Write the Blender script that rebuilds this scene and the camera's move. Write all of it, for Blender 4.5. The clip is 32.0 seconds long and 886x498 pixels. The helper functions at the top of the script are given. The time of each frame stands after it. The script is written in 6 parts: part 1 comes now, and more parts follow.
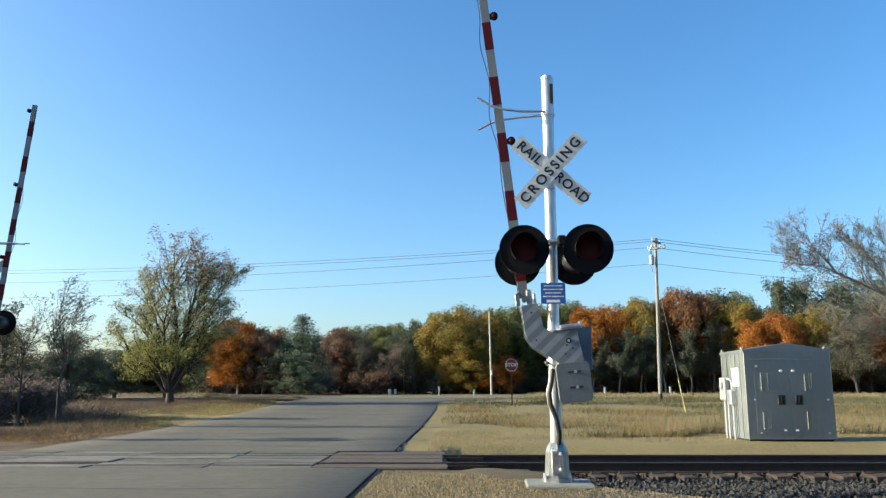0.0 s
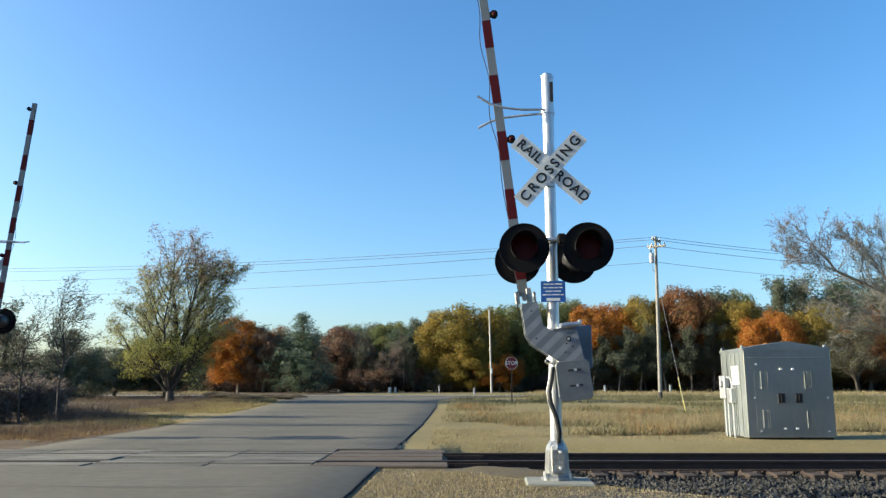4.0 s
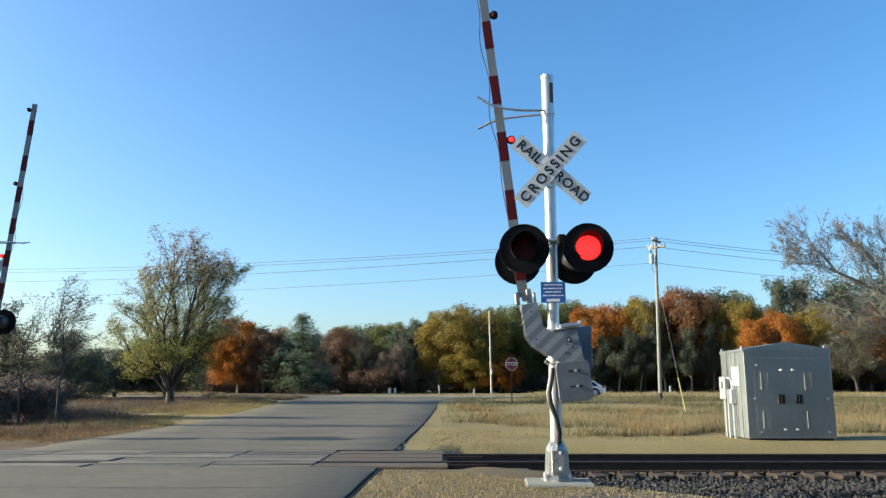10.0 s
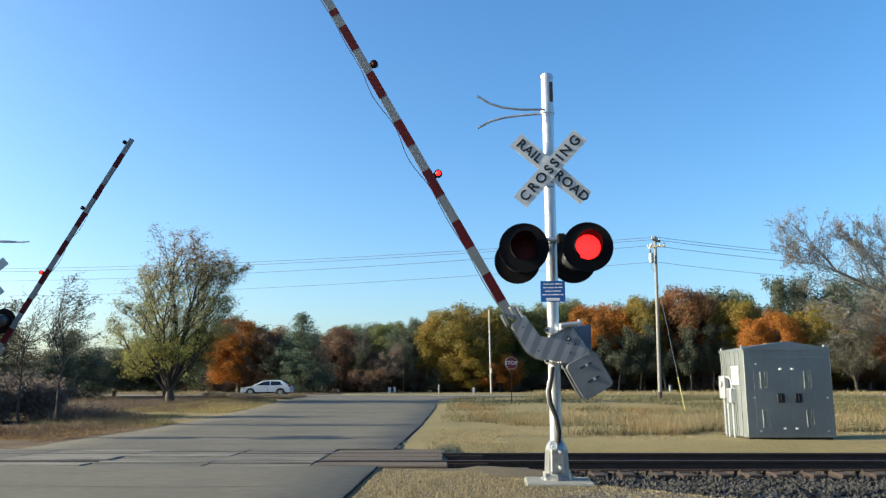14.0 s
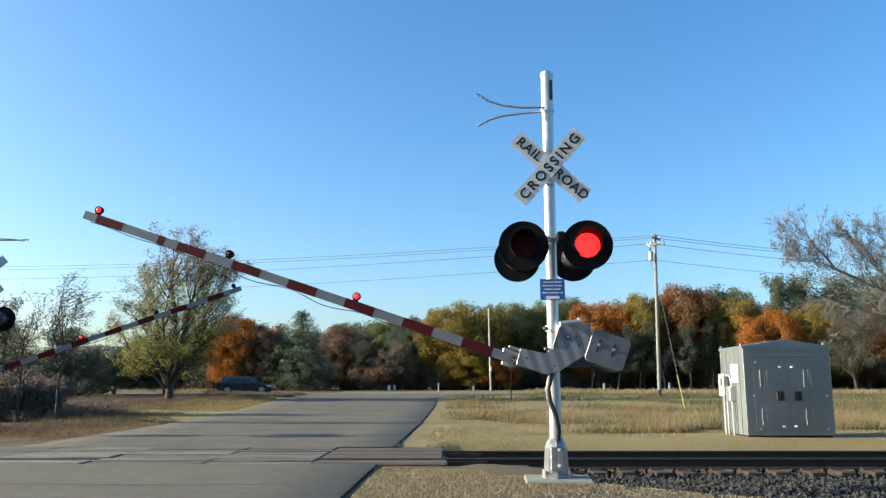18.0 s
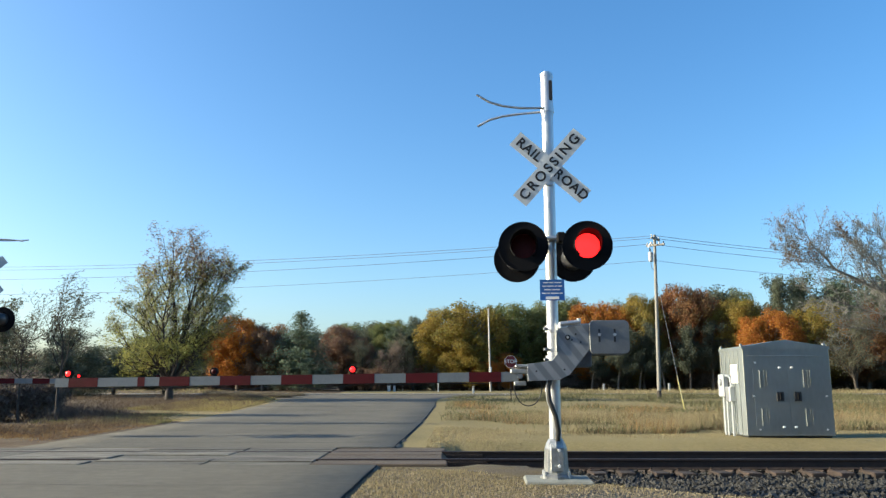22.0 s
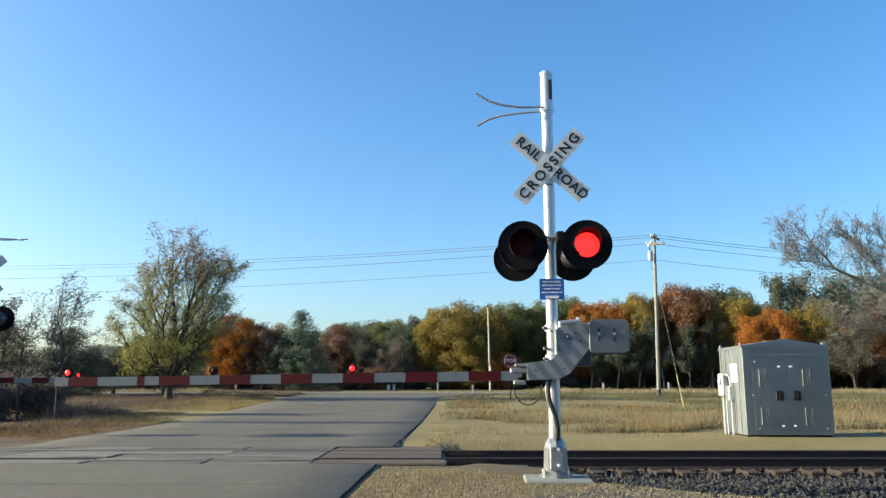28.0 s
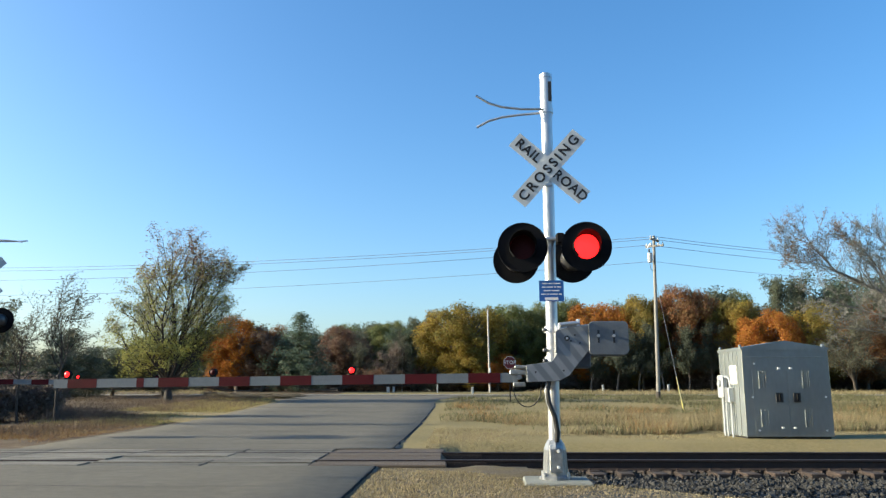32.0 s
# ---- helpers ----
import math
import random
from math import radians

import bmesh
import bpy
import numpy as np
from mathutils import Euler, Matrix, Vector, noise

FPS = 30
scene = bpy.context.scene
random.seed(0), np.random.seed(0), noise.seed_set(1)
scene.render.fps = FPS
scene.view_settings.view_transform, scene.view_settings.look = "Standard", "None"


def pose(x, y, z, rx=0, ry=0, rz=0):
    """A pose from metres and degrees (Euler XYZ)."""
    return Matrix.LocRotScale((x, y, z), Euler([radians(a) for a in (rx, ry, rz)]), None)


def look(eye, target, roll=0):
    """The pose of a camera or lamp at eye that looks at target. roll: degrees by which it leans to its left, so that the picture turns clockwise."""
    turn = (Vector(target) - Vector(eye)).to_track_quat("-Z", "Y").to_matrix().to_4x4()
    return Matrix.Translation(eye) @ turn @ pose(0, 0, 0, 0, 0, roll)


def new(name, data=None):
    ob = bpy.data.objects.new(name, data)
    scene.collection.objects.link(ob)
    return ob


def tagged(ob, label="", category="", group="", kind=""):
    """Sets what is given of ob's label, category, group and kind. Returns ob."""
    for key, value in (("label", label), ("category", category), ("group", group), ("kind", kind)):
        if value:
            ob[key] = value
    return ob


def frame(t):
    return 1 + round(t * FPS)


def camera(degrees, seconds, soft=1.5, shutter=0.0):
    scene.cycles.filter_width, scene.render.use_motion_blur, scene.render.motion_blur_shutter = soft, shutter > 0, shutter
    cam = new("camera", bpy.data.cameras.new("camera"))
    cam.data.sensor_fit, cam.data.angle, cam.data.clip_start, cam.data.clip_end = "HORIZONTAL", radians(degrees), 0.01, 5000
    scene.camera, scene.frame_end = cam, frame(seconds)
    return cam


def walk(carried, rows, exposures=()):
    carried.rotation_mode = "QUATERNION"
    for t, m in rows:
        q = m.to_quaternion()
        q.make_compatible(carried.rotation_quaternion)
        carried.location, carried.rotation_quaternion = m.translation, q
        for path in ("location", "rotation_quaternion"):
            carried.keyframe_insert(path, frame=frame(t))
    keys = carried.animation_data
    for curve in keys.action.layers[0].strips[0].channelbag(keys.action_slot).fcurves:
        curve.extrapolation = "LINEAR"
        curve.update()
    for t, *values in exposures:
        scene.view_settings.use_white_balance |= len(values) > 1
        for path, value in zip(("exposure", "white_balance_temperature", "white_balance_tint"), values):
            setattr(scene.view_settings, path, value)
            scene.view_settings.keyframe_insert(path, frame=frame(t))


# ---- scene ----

# ---------------------------------------------------------------- camera
EYE = 1.147
cam = camera(60.28, 32.0, soft=1.35)
# seconds, drift to the right and down in hundredths of a degree
DRIFT = [
    (0, 7.8, 26), (0.5, 6.0, 19), (1.0, 7.4, 19), (1.5, 6.6, 16), (2.0, 7.8, 13.2), (3.5, 7.8, 13.2), (5.5, 7.8, 13.2), (6.0, 7.2, 13.5),
    (6.5, 7.1, 19), (7.0, 7.8, 19), (7.5, 7.8, 13.5), (8.5, 7.2, 13.5), (9.0, 7.8, 19), (10.5, 7.6, 19), (11.0, 6.6, 12.2), (11.5, 7.0, 12.8),
    (12.0, 4.6, 10.6), (12.5, 4.2, 11), (13.0, 5.8, 9.8), (13.5, 6.4, 7.4), (14.0, 5.6, 12.6), (14.5, 1.6, 6), (16.5, 1.6, 5.6), (17.0, 3.0, 0.4),
    (17.5, 2.6, 0), (18.0, 3.0, -2), (18.5, 2.6, 2.2), (19.0, 1.5, 0), (19.5, 1.9, -0.8), (20.0, 2.5, 2), (20.5, 1.9, 2.4), (21.0, 1.4, 0.4),
    (21.5, 1.6, 4.6), (22.0, 1.2, 1.6), (22.5, -1, 5.4), (23.0, 0, 0.6), (23.5, 0, 5.6), (24.0, 0, -4), (24.5, 0, -4.8), (25.0, 0, 0), (25.5, 0, 0),
    (27.5, -1.4, -7.2), (28.0, -1.4, -4.6), (28.5, -4.4, -6), (29.0, -3.4, -2.6), (29.5, -4, 0), (30.0, -4, 0.2), (30.5, -4.5, 3.6), (31.0, -4.6, 0.2),
    (31.5, -4, 2.2), (32.0, -4.6, 8.4)]
walk(cam, [(t, pose(0, 0, EYE, 90 + 10.29 + d / 100, 0, r / 100)) for t, r, d in DRIFT], exposures=[(0, 1.18, 6100, 6), (32, 1.18, 6100, 6)])

# ---------------------------------------------------------------- light
SUN_EL, SUN_AZ = 19.3, 269.0          # degrees clockwise from the line of sight; the sun stands to the left
world = bpy.data.worlds.new("sky")
scene.world = world
world.use_nodes = True
wn = world.node_tree
sky = wn.nodes.new("ShaderNodeTexSky")
sky.sky_type, sky.sun_disc = "NISHITA", False
sky.sun_elevation, sky.sun_rotation = radians(SUN_EL), radians(SUN_AZ)
sky.air_density, sky.dust_density, sky.ozone_density = 1.0, 2.1, 2.8
vivid = wn.nodes.new("ShaderNodeHueSaturation")
vivid.inputs["Saturation"].default_value = 1.23
wn.links.new(sky.outputs[0], vivid.inputs["Color"])
wn.links.new(vivid.outputs[0], wn.nodes["Background"].inputs[0])
wn.nodes["Background"].inputs[1].default_value = 0.121
sun = new("sun", bpy.data.lights.new("sun", "SUN"))
sun.data.energy, sun.data.angle, sun.data.color = 5.0, radians(0.55), (1.0, 0.855, 0.62)
toward = Vector((math.sin(radians(SUN_AZ)) * math.cos(radians(SUN_EL)), math.cos(radians(SUN_AZ)) * math.cos(radians(SUN_EL)), math.sin(radians(SUN_EL))))
sun.matrix_world = look(toward * 50, (0, 0, 0))


# ---------------------------------------------------------------- materials
def material(name, c1, c2=None, scale=8.0, rough=0.7, metal=0.0, bump=0.0, bscale=None, fine=0.35, spread=(0.35, 0.65), per_object=0.0, hue=0.0,
             emit=None, strength=0.0, spec=0.5, per_island=0.0, coords="Object", stretch=None, sheen=0.0, trans=0.0):
    """A surface with two colours mixed by coarse and fine noise, with relief."""
    m = bpy.data.materials.new(name)
    m.use_nodes = True
    n, l = m.node_tree.nodes, m.node_tree.links
    b = n["Principled BSDF"]
    b.inputs["Roughness"].default_value, b.inputs["Metallic"].default_value = rough, metal
    b.inputs["Specular IOR Level"].default_value = spec
    if emit:
        b.inputs["Emission Color"].default_value, b.inputs["Emission Strength"].default_value = (*emit, 1), strength
    c2 = c2 or c1
    tc = n.new("ShaderNodeTexCoord")
    src = tc.outputs[coords]
    if stretch:
        mp = n.new("ShaderNodeMapping")
        mp.inputs["Scale"].default_value = stretch
        l.new(src, mp.inputs[0])
        src = mp.outputs[0]
    big, small = n.new("ShaderNodeTexNoise"), n.new("ShaderNodeTexNoise")
    big.inputs["Scale"].default_value, big.inputs["Detail"].default_value = scale, 6
    small.inputs["Scale"].default_value, small.inputs["Detail"].default_value = scale * 9, 4
    for q in (big, small):
        l.new(src, q.inputs["Vector"])
    mixf = n.new("ShaderNodeMix")
    mixf.inputs[0].default_value = fine
    l.new(big.outputs[0], mixf.inputs[2]), l.new(small.outputs[0], mixf.inputs[3])
    mr = n.new("ShaderNodeMapRange")
    mr.inputs[1].default_value, mr.inputs[2].default_value = spread
    l.new(mixf.outputs[0], mr.inputs[0])
    mix = n.new("ShaderNodeMix")
    mix.data_type = "RGBA"
    mix.inputs[6].default_value, mix.inputs[7].default_value = (*c1, 1), (*c2, 1)
    l.new(mr.outputs[0], mix.inputs[0])
    out = mix.outputs[2]
    if per_object or per_island:
        hs = n.new("ShaderNodeHueSaturation")
        src2 = n.new("ShaderNodeObjectInfo").outputs["Random"] if per_object else n.new("ShaderNodeNewGeometry").outputs["Random Per Island"]
        amt = per_object or per_island
        v = n.new("ShaderNodeMapRange")
        v.inputs[3].default_value, v.inputs[4].default_value = 1 - amt, 1 + amt
        l.new(src2, v.inputs[0]), l.new(v.outputs[0], hs.inputs["Value"])
        if hue:
            h = n.new("ShaderNodeMapRange")
            h.inputs[3].default_value, h.inputs[4].default_value = 0.5 - hue, 0.5 + hue
            l.new(src2, h.inputs[0]), l.new(h.outputs[0], hs.inputs["Hue"])
        l.new(out, hs.inputs["Color"])
        out = hs.outputs[0]
    l.new(out, b.inputs["Base Color"])
    if bump:
        bn, bp = n.new("ShaderNodeTexNoise"), n.new("ShaderNodeBump")
        bn.inputs["Scale"].default_value, bn.inputs["Detail"].default_value = bscale or scale * 6, 5
        l.new(src, bn.inputs["Vector"])
        bp.inputs["Strength"].default_value, bp.inputs["Distance"].default_value = bump, 0.02
        l.new(bn.outputs[0], bp.inputs["Height"]), l.new(bp.outputs[0], b.inputs["Normal"])
    if trans:
        tr, add = n.new("ShaderNodeBsdfTranslucent"), n.new("ShaderNodeMixShader")
        add.inputs[0].default_value = trans
        l.new(out, tr.inputs[0]), l.new(b.outputs[0], add.inputs[1]), l.new(tr.outputs[0], add.inputs[2])
        l.new(add.outputs[0], n["Material Output"].inputs[0])
    return m


ASPHALT = material("worn grey asphalt", (0.094, 0.086, 0.067), (0.132, 0.121, 0.096), 0.6, 0.9, bump=0.35, bscale=60, fine=0.5, spec=0.2)
HIGHWAY = material("highway asphalt", (0.135, 0.126, 0.108), (0.17, 0.158, 0.136), 0.4, 0.9, bump=0.2, bscale=40, fine=0.4, spec=0.2)
TAR = material("crack sealant", (0.02, 0.02, 0.021), (0.035, 0.034, 0.033), 3, 0.95, bump=0.2, spec=0.1)
LINE_W = material("worn white road paint", (0.62, 0.62, 0.6), (0.4, 0.4, 0.38), 2, 0.7)
LINE_Y = material("worn yellow road paint", (0.6, 0.42, 0.08), (0.4, 0.3, 0.1), 2, 0.7)
CONCRETE = material("weathered concrete panel", (0.14, 0.13, 0.102), (0.06, 0.053, 0.04), 2.2, 0.85, bump=0.5, bscale=30, per_object=0.3, spread=(0.4, 0.6), stretch=(0.4, 2.5, 1))
SLAB = material("pale greenish concrete slab", (0.21, 0.215, 0.185), (0.15, 0.155, 0.13), 5, 0.85, bump=0.3, bscale=40)
TIMBER = material("weathered brown timber", (0.04, 0.028, 0.018), (0.09, 0.066, 0.042), 2.0, 0.85, bump=0.5, bscale=20, per_object=0.25, stretch=(0.3, 4, 4))
TIE = material("creosoted oak tie", (0.022, 0.015, 0.012), (0.046, 0.031, 0.023), 3.0, 0.9, bump=0.5, bscale=20, per_object=0.3, stretch=(4, 0.4, 4))
RUST = material("dark rusty rail steel", (0.032, 0.023, 0.019), (0.05, 0.034, 0.026), 6, 0.75, metal=0.3, bump=0.2)
RAILTOP = material("worn rail head", (0.10, 0.08, 0.07), (0.06, 0.045, 0.04), 8, 0.55, metal=0.7)
STONE = material("grey ballast stone", (0.017, 0.0168, 0.0152), (0.04, 0.038, 0.034), 20, 0.9, per_island=0.65)
PEBBLE = material("tan gravel pebble", (0.132, 0.106, 0.066), (0.198, 0.168, 0.119), 20, 0.9, per_island=0.45)
GALV = material("galvanised steel", (0.62, 0.63, 0.63), (0.45, 0.46, 0.47), 5, 0.42, metal=0.85, bump=0.05, fine=0.5)
SILVER = material("silver painted steel", (0.54, 0.55, 0.555), (0.46, 0.47, 0.48), 7, 0.36, metal=0.6, bump=0.015)
BRACKET = material("dull galvanised plate", (0.165, 0.178, 0.188), (0.12, 0.131, 0.142), 6, 0.42, metal=0.4, bump=0.05)


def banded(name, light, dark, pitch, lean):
    """Diagonal bands of paler and darker base colour on a plate in the x-z plane."""
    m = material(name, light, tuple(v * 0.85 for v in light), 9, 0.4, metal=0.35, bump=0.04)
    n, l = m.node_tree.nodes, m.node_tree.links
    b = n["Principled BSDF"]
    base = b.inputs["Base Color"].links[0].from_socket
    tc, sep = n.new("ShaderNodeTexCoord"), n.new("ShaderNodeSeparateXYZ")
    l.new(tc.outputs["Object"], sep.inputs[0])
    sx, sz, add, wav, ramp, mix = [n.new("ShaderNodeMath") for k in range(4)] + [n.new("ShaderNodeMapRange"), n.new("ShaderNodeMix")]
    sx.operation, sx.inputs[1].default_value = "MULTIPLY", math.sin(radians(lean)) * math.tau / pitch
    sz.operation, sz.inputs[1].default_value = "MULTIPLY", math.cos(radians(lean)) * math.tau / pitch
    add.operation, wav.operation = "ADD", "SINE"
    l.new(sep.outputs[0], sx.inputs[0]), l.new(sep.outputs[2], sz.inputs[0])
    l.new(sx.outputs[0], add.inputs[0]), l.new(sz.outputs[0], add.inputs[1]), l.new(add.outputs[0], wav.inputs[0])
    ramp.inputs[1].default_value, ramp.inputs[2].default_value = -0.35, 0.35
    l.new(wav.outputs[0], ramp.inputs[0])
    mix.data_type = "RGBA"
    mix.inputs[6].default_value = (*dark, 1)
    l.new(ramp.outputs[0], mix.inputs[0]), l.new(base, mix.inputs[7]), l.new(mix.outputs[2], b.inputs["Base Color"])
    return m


BANDED = banded("diagonally banded bracket plate", (0.27, 0.285, 0.298), (0.155, 0.168, 0.185), 0.155, 52)
CASE = material("blue-grey painted case", (0.131, 0.156, 0.189), (0.0984, 0.115, 0.139), 5, 0.5, metal=0.2)
BLACK = material("matt black paint", (0.006, 0.006, 0.007), (0.009, 0.009, 0.01), 10, 0.8, spec=0.12)
RUBBER = material("black rubber hose", (0.012, 0.012, 0.012), (0.022, 0.021, 0.02), 12, 0.5)
SHEET_W = material("white reflective sheeting", (0.54, 0.56, 0.55), (0.48, 0.5, 0.49), 6, 0.4)
ARM_W = material("dull white reflective tape", (0.165, 0.182, 0.19), (0.13, 0.145, 0.152), 5, 0.45, fine=0.5)
SHEET_R = material("red reflective sheeting", (0.074, 0.003, 0.0062), (0.055, 0.0025, 0.0052), 6, 0.65, spec=0.2)
LETTER = material("black sign lettering", (0.009, 0.009, 0.01), None, 6, 0.7)
SIGN_BLUE = material("blue sign enamel", (0.02, 0.10, 0.36), (0.025, 0.12, 0.4), 6, 0.4)
RUSSET = material("russet dead grass", (0.2, 0.11, 0.045), (0.27, 0.17, 0.07), 0.3, 0.85, per_island=0.35, hue=0.02, trans=0.3)
GRASS_O = material("olive-brown field grass", (0.135, 0.122, 0.054), (0.085, 0.084, 0.037), 0.3, 0.8, per_island=0.3, hue=0.02, trans=0.3)
SIGN_RED = material("red sign sheeting", (0.13, 0.008, 0.012), (0.1, 0.007, 0.01), 6, 0.4)
WHITE = material("white paint", (0.78, 0.78, 0.76), (0.68, 0.68, 0.66), 6, 0.5)
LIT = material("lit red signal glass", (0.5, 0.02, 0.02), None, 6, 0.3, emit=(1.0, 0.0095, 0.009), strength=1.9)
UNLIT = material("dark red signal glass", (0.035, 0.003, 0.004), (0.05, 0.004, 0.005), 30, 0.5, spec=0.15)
HUT = material("mill-finish aluminium sheet", (0.39, 0.43, 0.435), (0.3, 0.335, 0.34), 1.2, 0.2, metal=0.6, bump=0.025, fine=0.3, stretch=(1, 1, 0.4))
HUT_DARK = material("dark recess", (0.015, 0.015, 0.016), None, 6, 0.6)
POLEWOOD = material("weathered pole wood", (0.25, 0.24, 0.215), (0.18, 0.17, 0.15), 3, 0.85, bump=0.3, stretch=(6, 6, 0.5))
WIRE = material("weathered wire", (0.11, 0.118, 0.13), None, 6, 0.6)
CAST = material("silver painted cast iron", (0.36, 0.37, 0.37), (0.2, 0.21, 0.21), 11, 0.34, metal=0.6, bump=0.45, bscale=26)
PALE = material("pale bleached pole", (0.42, 0.4, 0.36), (0.33, 0.31, 0.28), 3, 0.8)
GUARD = material("yellow guy guard", (0.42, 0.36, 0.09), None, 6, 0.5)
INSUL = material("grey insulator", (0.33, 0.35, 0.36), None, 6, 0.3)
BARK = material("grey-brown bark", (0.09, 0.07, 0.055), (0.15, 0.125, 0.1), 6, 0.9, bump=0.5)
BARK_PALE = material("pale grey bark", (0.115, 0.112, 0.104), (0.175, 0.17, 0.158), 6, 0.9, bump=0.4)
BARK_DK = material("dark bark", (0.032, 0.026, 0.022), (0.06, 0.05, 0.041), 6, 0.9, bump=0.5)
TYRE = material("tyre rubber", (0.015, 0.015, 0.015), None, 6, 0.8)
RIM = material("alloy wheel", (0.5, 0.5, 0.5), None, 6, 0.35, metal=0.8)
GLASS = material("tinted car glass", (0.01, 0.012, 0.015), None, 6, 0.06)
CHROME = material("headlamp glass", (0.7, 0.7, 0.7), None, 6, 0.15, metal=0.6)


def leafmat(name, a, b, amount=0.2, hue=0.02, scale=0.5, gloss=0.25, rough=0.65):
    return material(name, a, b, scale, rough, per_island=amount, hue=hue, trans=0.4, fine=0.4, spec=gloss)


LEAF_SILVER = leafmat("silvery grey-green dry leaves", (0.28, 0.265, 0.2), (0.2, 0.2, 0.125), 0.35, 0.03, gloss=0.4, rough=0.5)
LEAF_OLIVE = leafmat("olive autumn leaves", (0.3, 0.285, 0.068), (0.2, 0.215, 0.075))
LEAF_GREY = leafmat("silvery brown dry leaves", (0.245, 0.194, 0.132), (0.163, 0.148, 0.101))
LEAF_YELLOW = leafmat("golden yellow leaves", (0.29, 0.19, 0.033), (0.14, 0.135, 0.036), scale=0.35)
LEAF_ORANGE = leafmat("orange leaves", (0.38, 0.14, 0.02), (0.25, 0.105, 0.022), scale=0.35)
LEAF_RUST = leafmat("rust brown leaves", (0.235, 0.082, 0.03), (0.125, 0.09, 0.04), scale=0.35)
LEAF_GREEN = leafmat("dull green leaves", (0.10, 0.135, 0.05), (0.165, 0.155, 0.05), scale=0.35)
NEEDLE = leafmat("dark pine needles", (0.082, 0.098, 0.066), (0.112, 0.125, 0.082))
NEEDLE_D = leafmat("very dark pine needles", (0.07, 0.083, 0.058), (0.095, 0.106, 0.072))
NEEDLE_B = leafmat("blue-green spruce needles", (0.095, 0.132, 0.088), (0.125, 0.158, 0.1))
LEAF_BRUSH = leafmat("grey-brown dead leaves", (0.19, 0.148, 0.12), (0.145, 0.118, 0.1))
LEAF_DARK = leafmat("dark grey-brown brush leaves", (0.165, 0.132, 0.11), (0.12, 0.1, 0.086))
LEAF_MAUVE = leafmat("muted red-brown leaves", (0.2, 0.11, 0.075), (0.14, 0.1, 0.065))
LEAF_DULL = leafmat("dull grey-green dry leaves", (0.13, 0.128, 0.085), (0.1, 0.106, 0.072))
STRAW = material("dry straw grass", (0.29, 0.235, 0.125), (0.18, 0.145, 0.075), 0.3, 0.8, per_island=0.35, hue=0.015, trans=0.3)
STRAW_B = material("brown dead weeds", (0.099, 0.066, 0.0429), (0.139, 0.099, 0.0594), 0.3, 0.85, per_island=0.4, hue=0.015, trans=0.2)
TURF = material("short olive turf", (0.27, 0.225, 0.075), (0.3, 0.23, 0.095), 0.3, 0.85, per_island=0.3, hue=0.02, trans=0.2)


# ---------------------------------------------------------------- mesh helpers
def part(name, bm, mat, parent=None, label="", at=None, smooth=False):
    """Links a bmesh (or a mesh) as one object, under a parent if given."""
    if isinstance(bm, bmesh.types.BMesh):
        me = bpy.data.meshes.new(name)
        bm.to_mesh(me)
        bm.free()
    else:
        me = bm
    if mat and not me.materials:
        me.materials.append(mat)
    if smooth:
        me.polygons.foreach_set("use_smooth", [True] * len(me.polygons))
        me.set_sharp_from_angle(angle=radians(48))
    ob = new(name, me)
    if parent:
        ob.parent = parent
    if at is not None:
        ob.matrix_local = at
    if label:
        tagged(ob, label)
    return ob


def thing(name, m, label, category, group="", kind=""):
    ob = new(name)
    ob.empty_display_size = 0.2
    ob.matrix_world = m
    return tagged(ob, label, category, group, kind)


def box(x0, x1, y0, y1, z0, z1, bevel=0.0, bm=None, segs=1):
    own = bmesh.new()
    bmesh.ops.create_cube(own, size=1, matrix=Matrix.Translation(((x0 + x1) / 2, (y0 + y1) / 2, (z0 + z1) / 2)) @ Matrix.Diagonal((x1 - x0, y1 - y0, z1 - z0, 1)))
    if bevel:
        bmesh.ops.bevel(own, geom=own.edges[:], offset=bevel, segments=segs, affect="EDGES", profile=0.6)
    return merge(bm, own)


def merge(bm, own):
    if bm is None:
        return own
    tmp = bpy.data.meshes.new("tmp")
    own.to_mesh(tmp)
    own.free()
    bm.from_mesh(tmp)
    bpy.data.meshes.remove(tmp)
    return bm


def cyl(a, b, r0, r1=None, n=16, bm=None, bevel=0.0):
    a, b = Vector(a), Vector(b)
    own = bmesh.new()
    r1 = r0 if r1 is None else r1
    bmesh.ops.create_cone(own, cap_ends=True, segments=n, radius1=r0, radius2=r1, depth=(b - a).length,
                          matrix=Matrix.Translation((a + b) / 2) @ (b - a).to_track_quat("Z", "Y").to_matrix().to_4x4())
    if bevel:
        bmesh.ops.bevel(own, geom=[e for e in own.edges if len(e.link_faces) == 2 and e.calc_face_angle(0) > 0.8], offset=bevel, segments=2, affect="EDGES")
    return merge(bm, own)


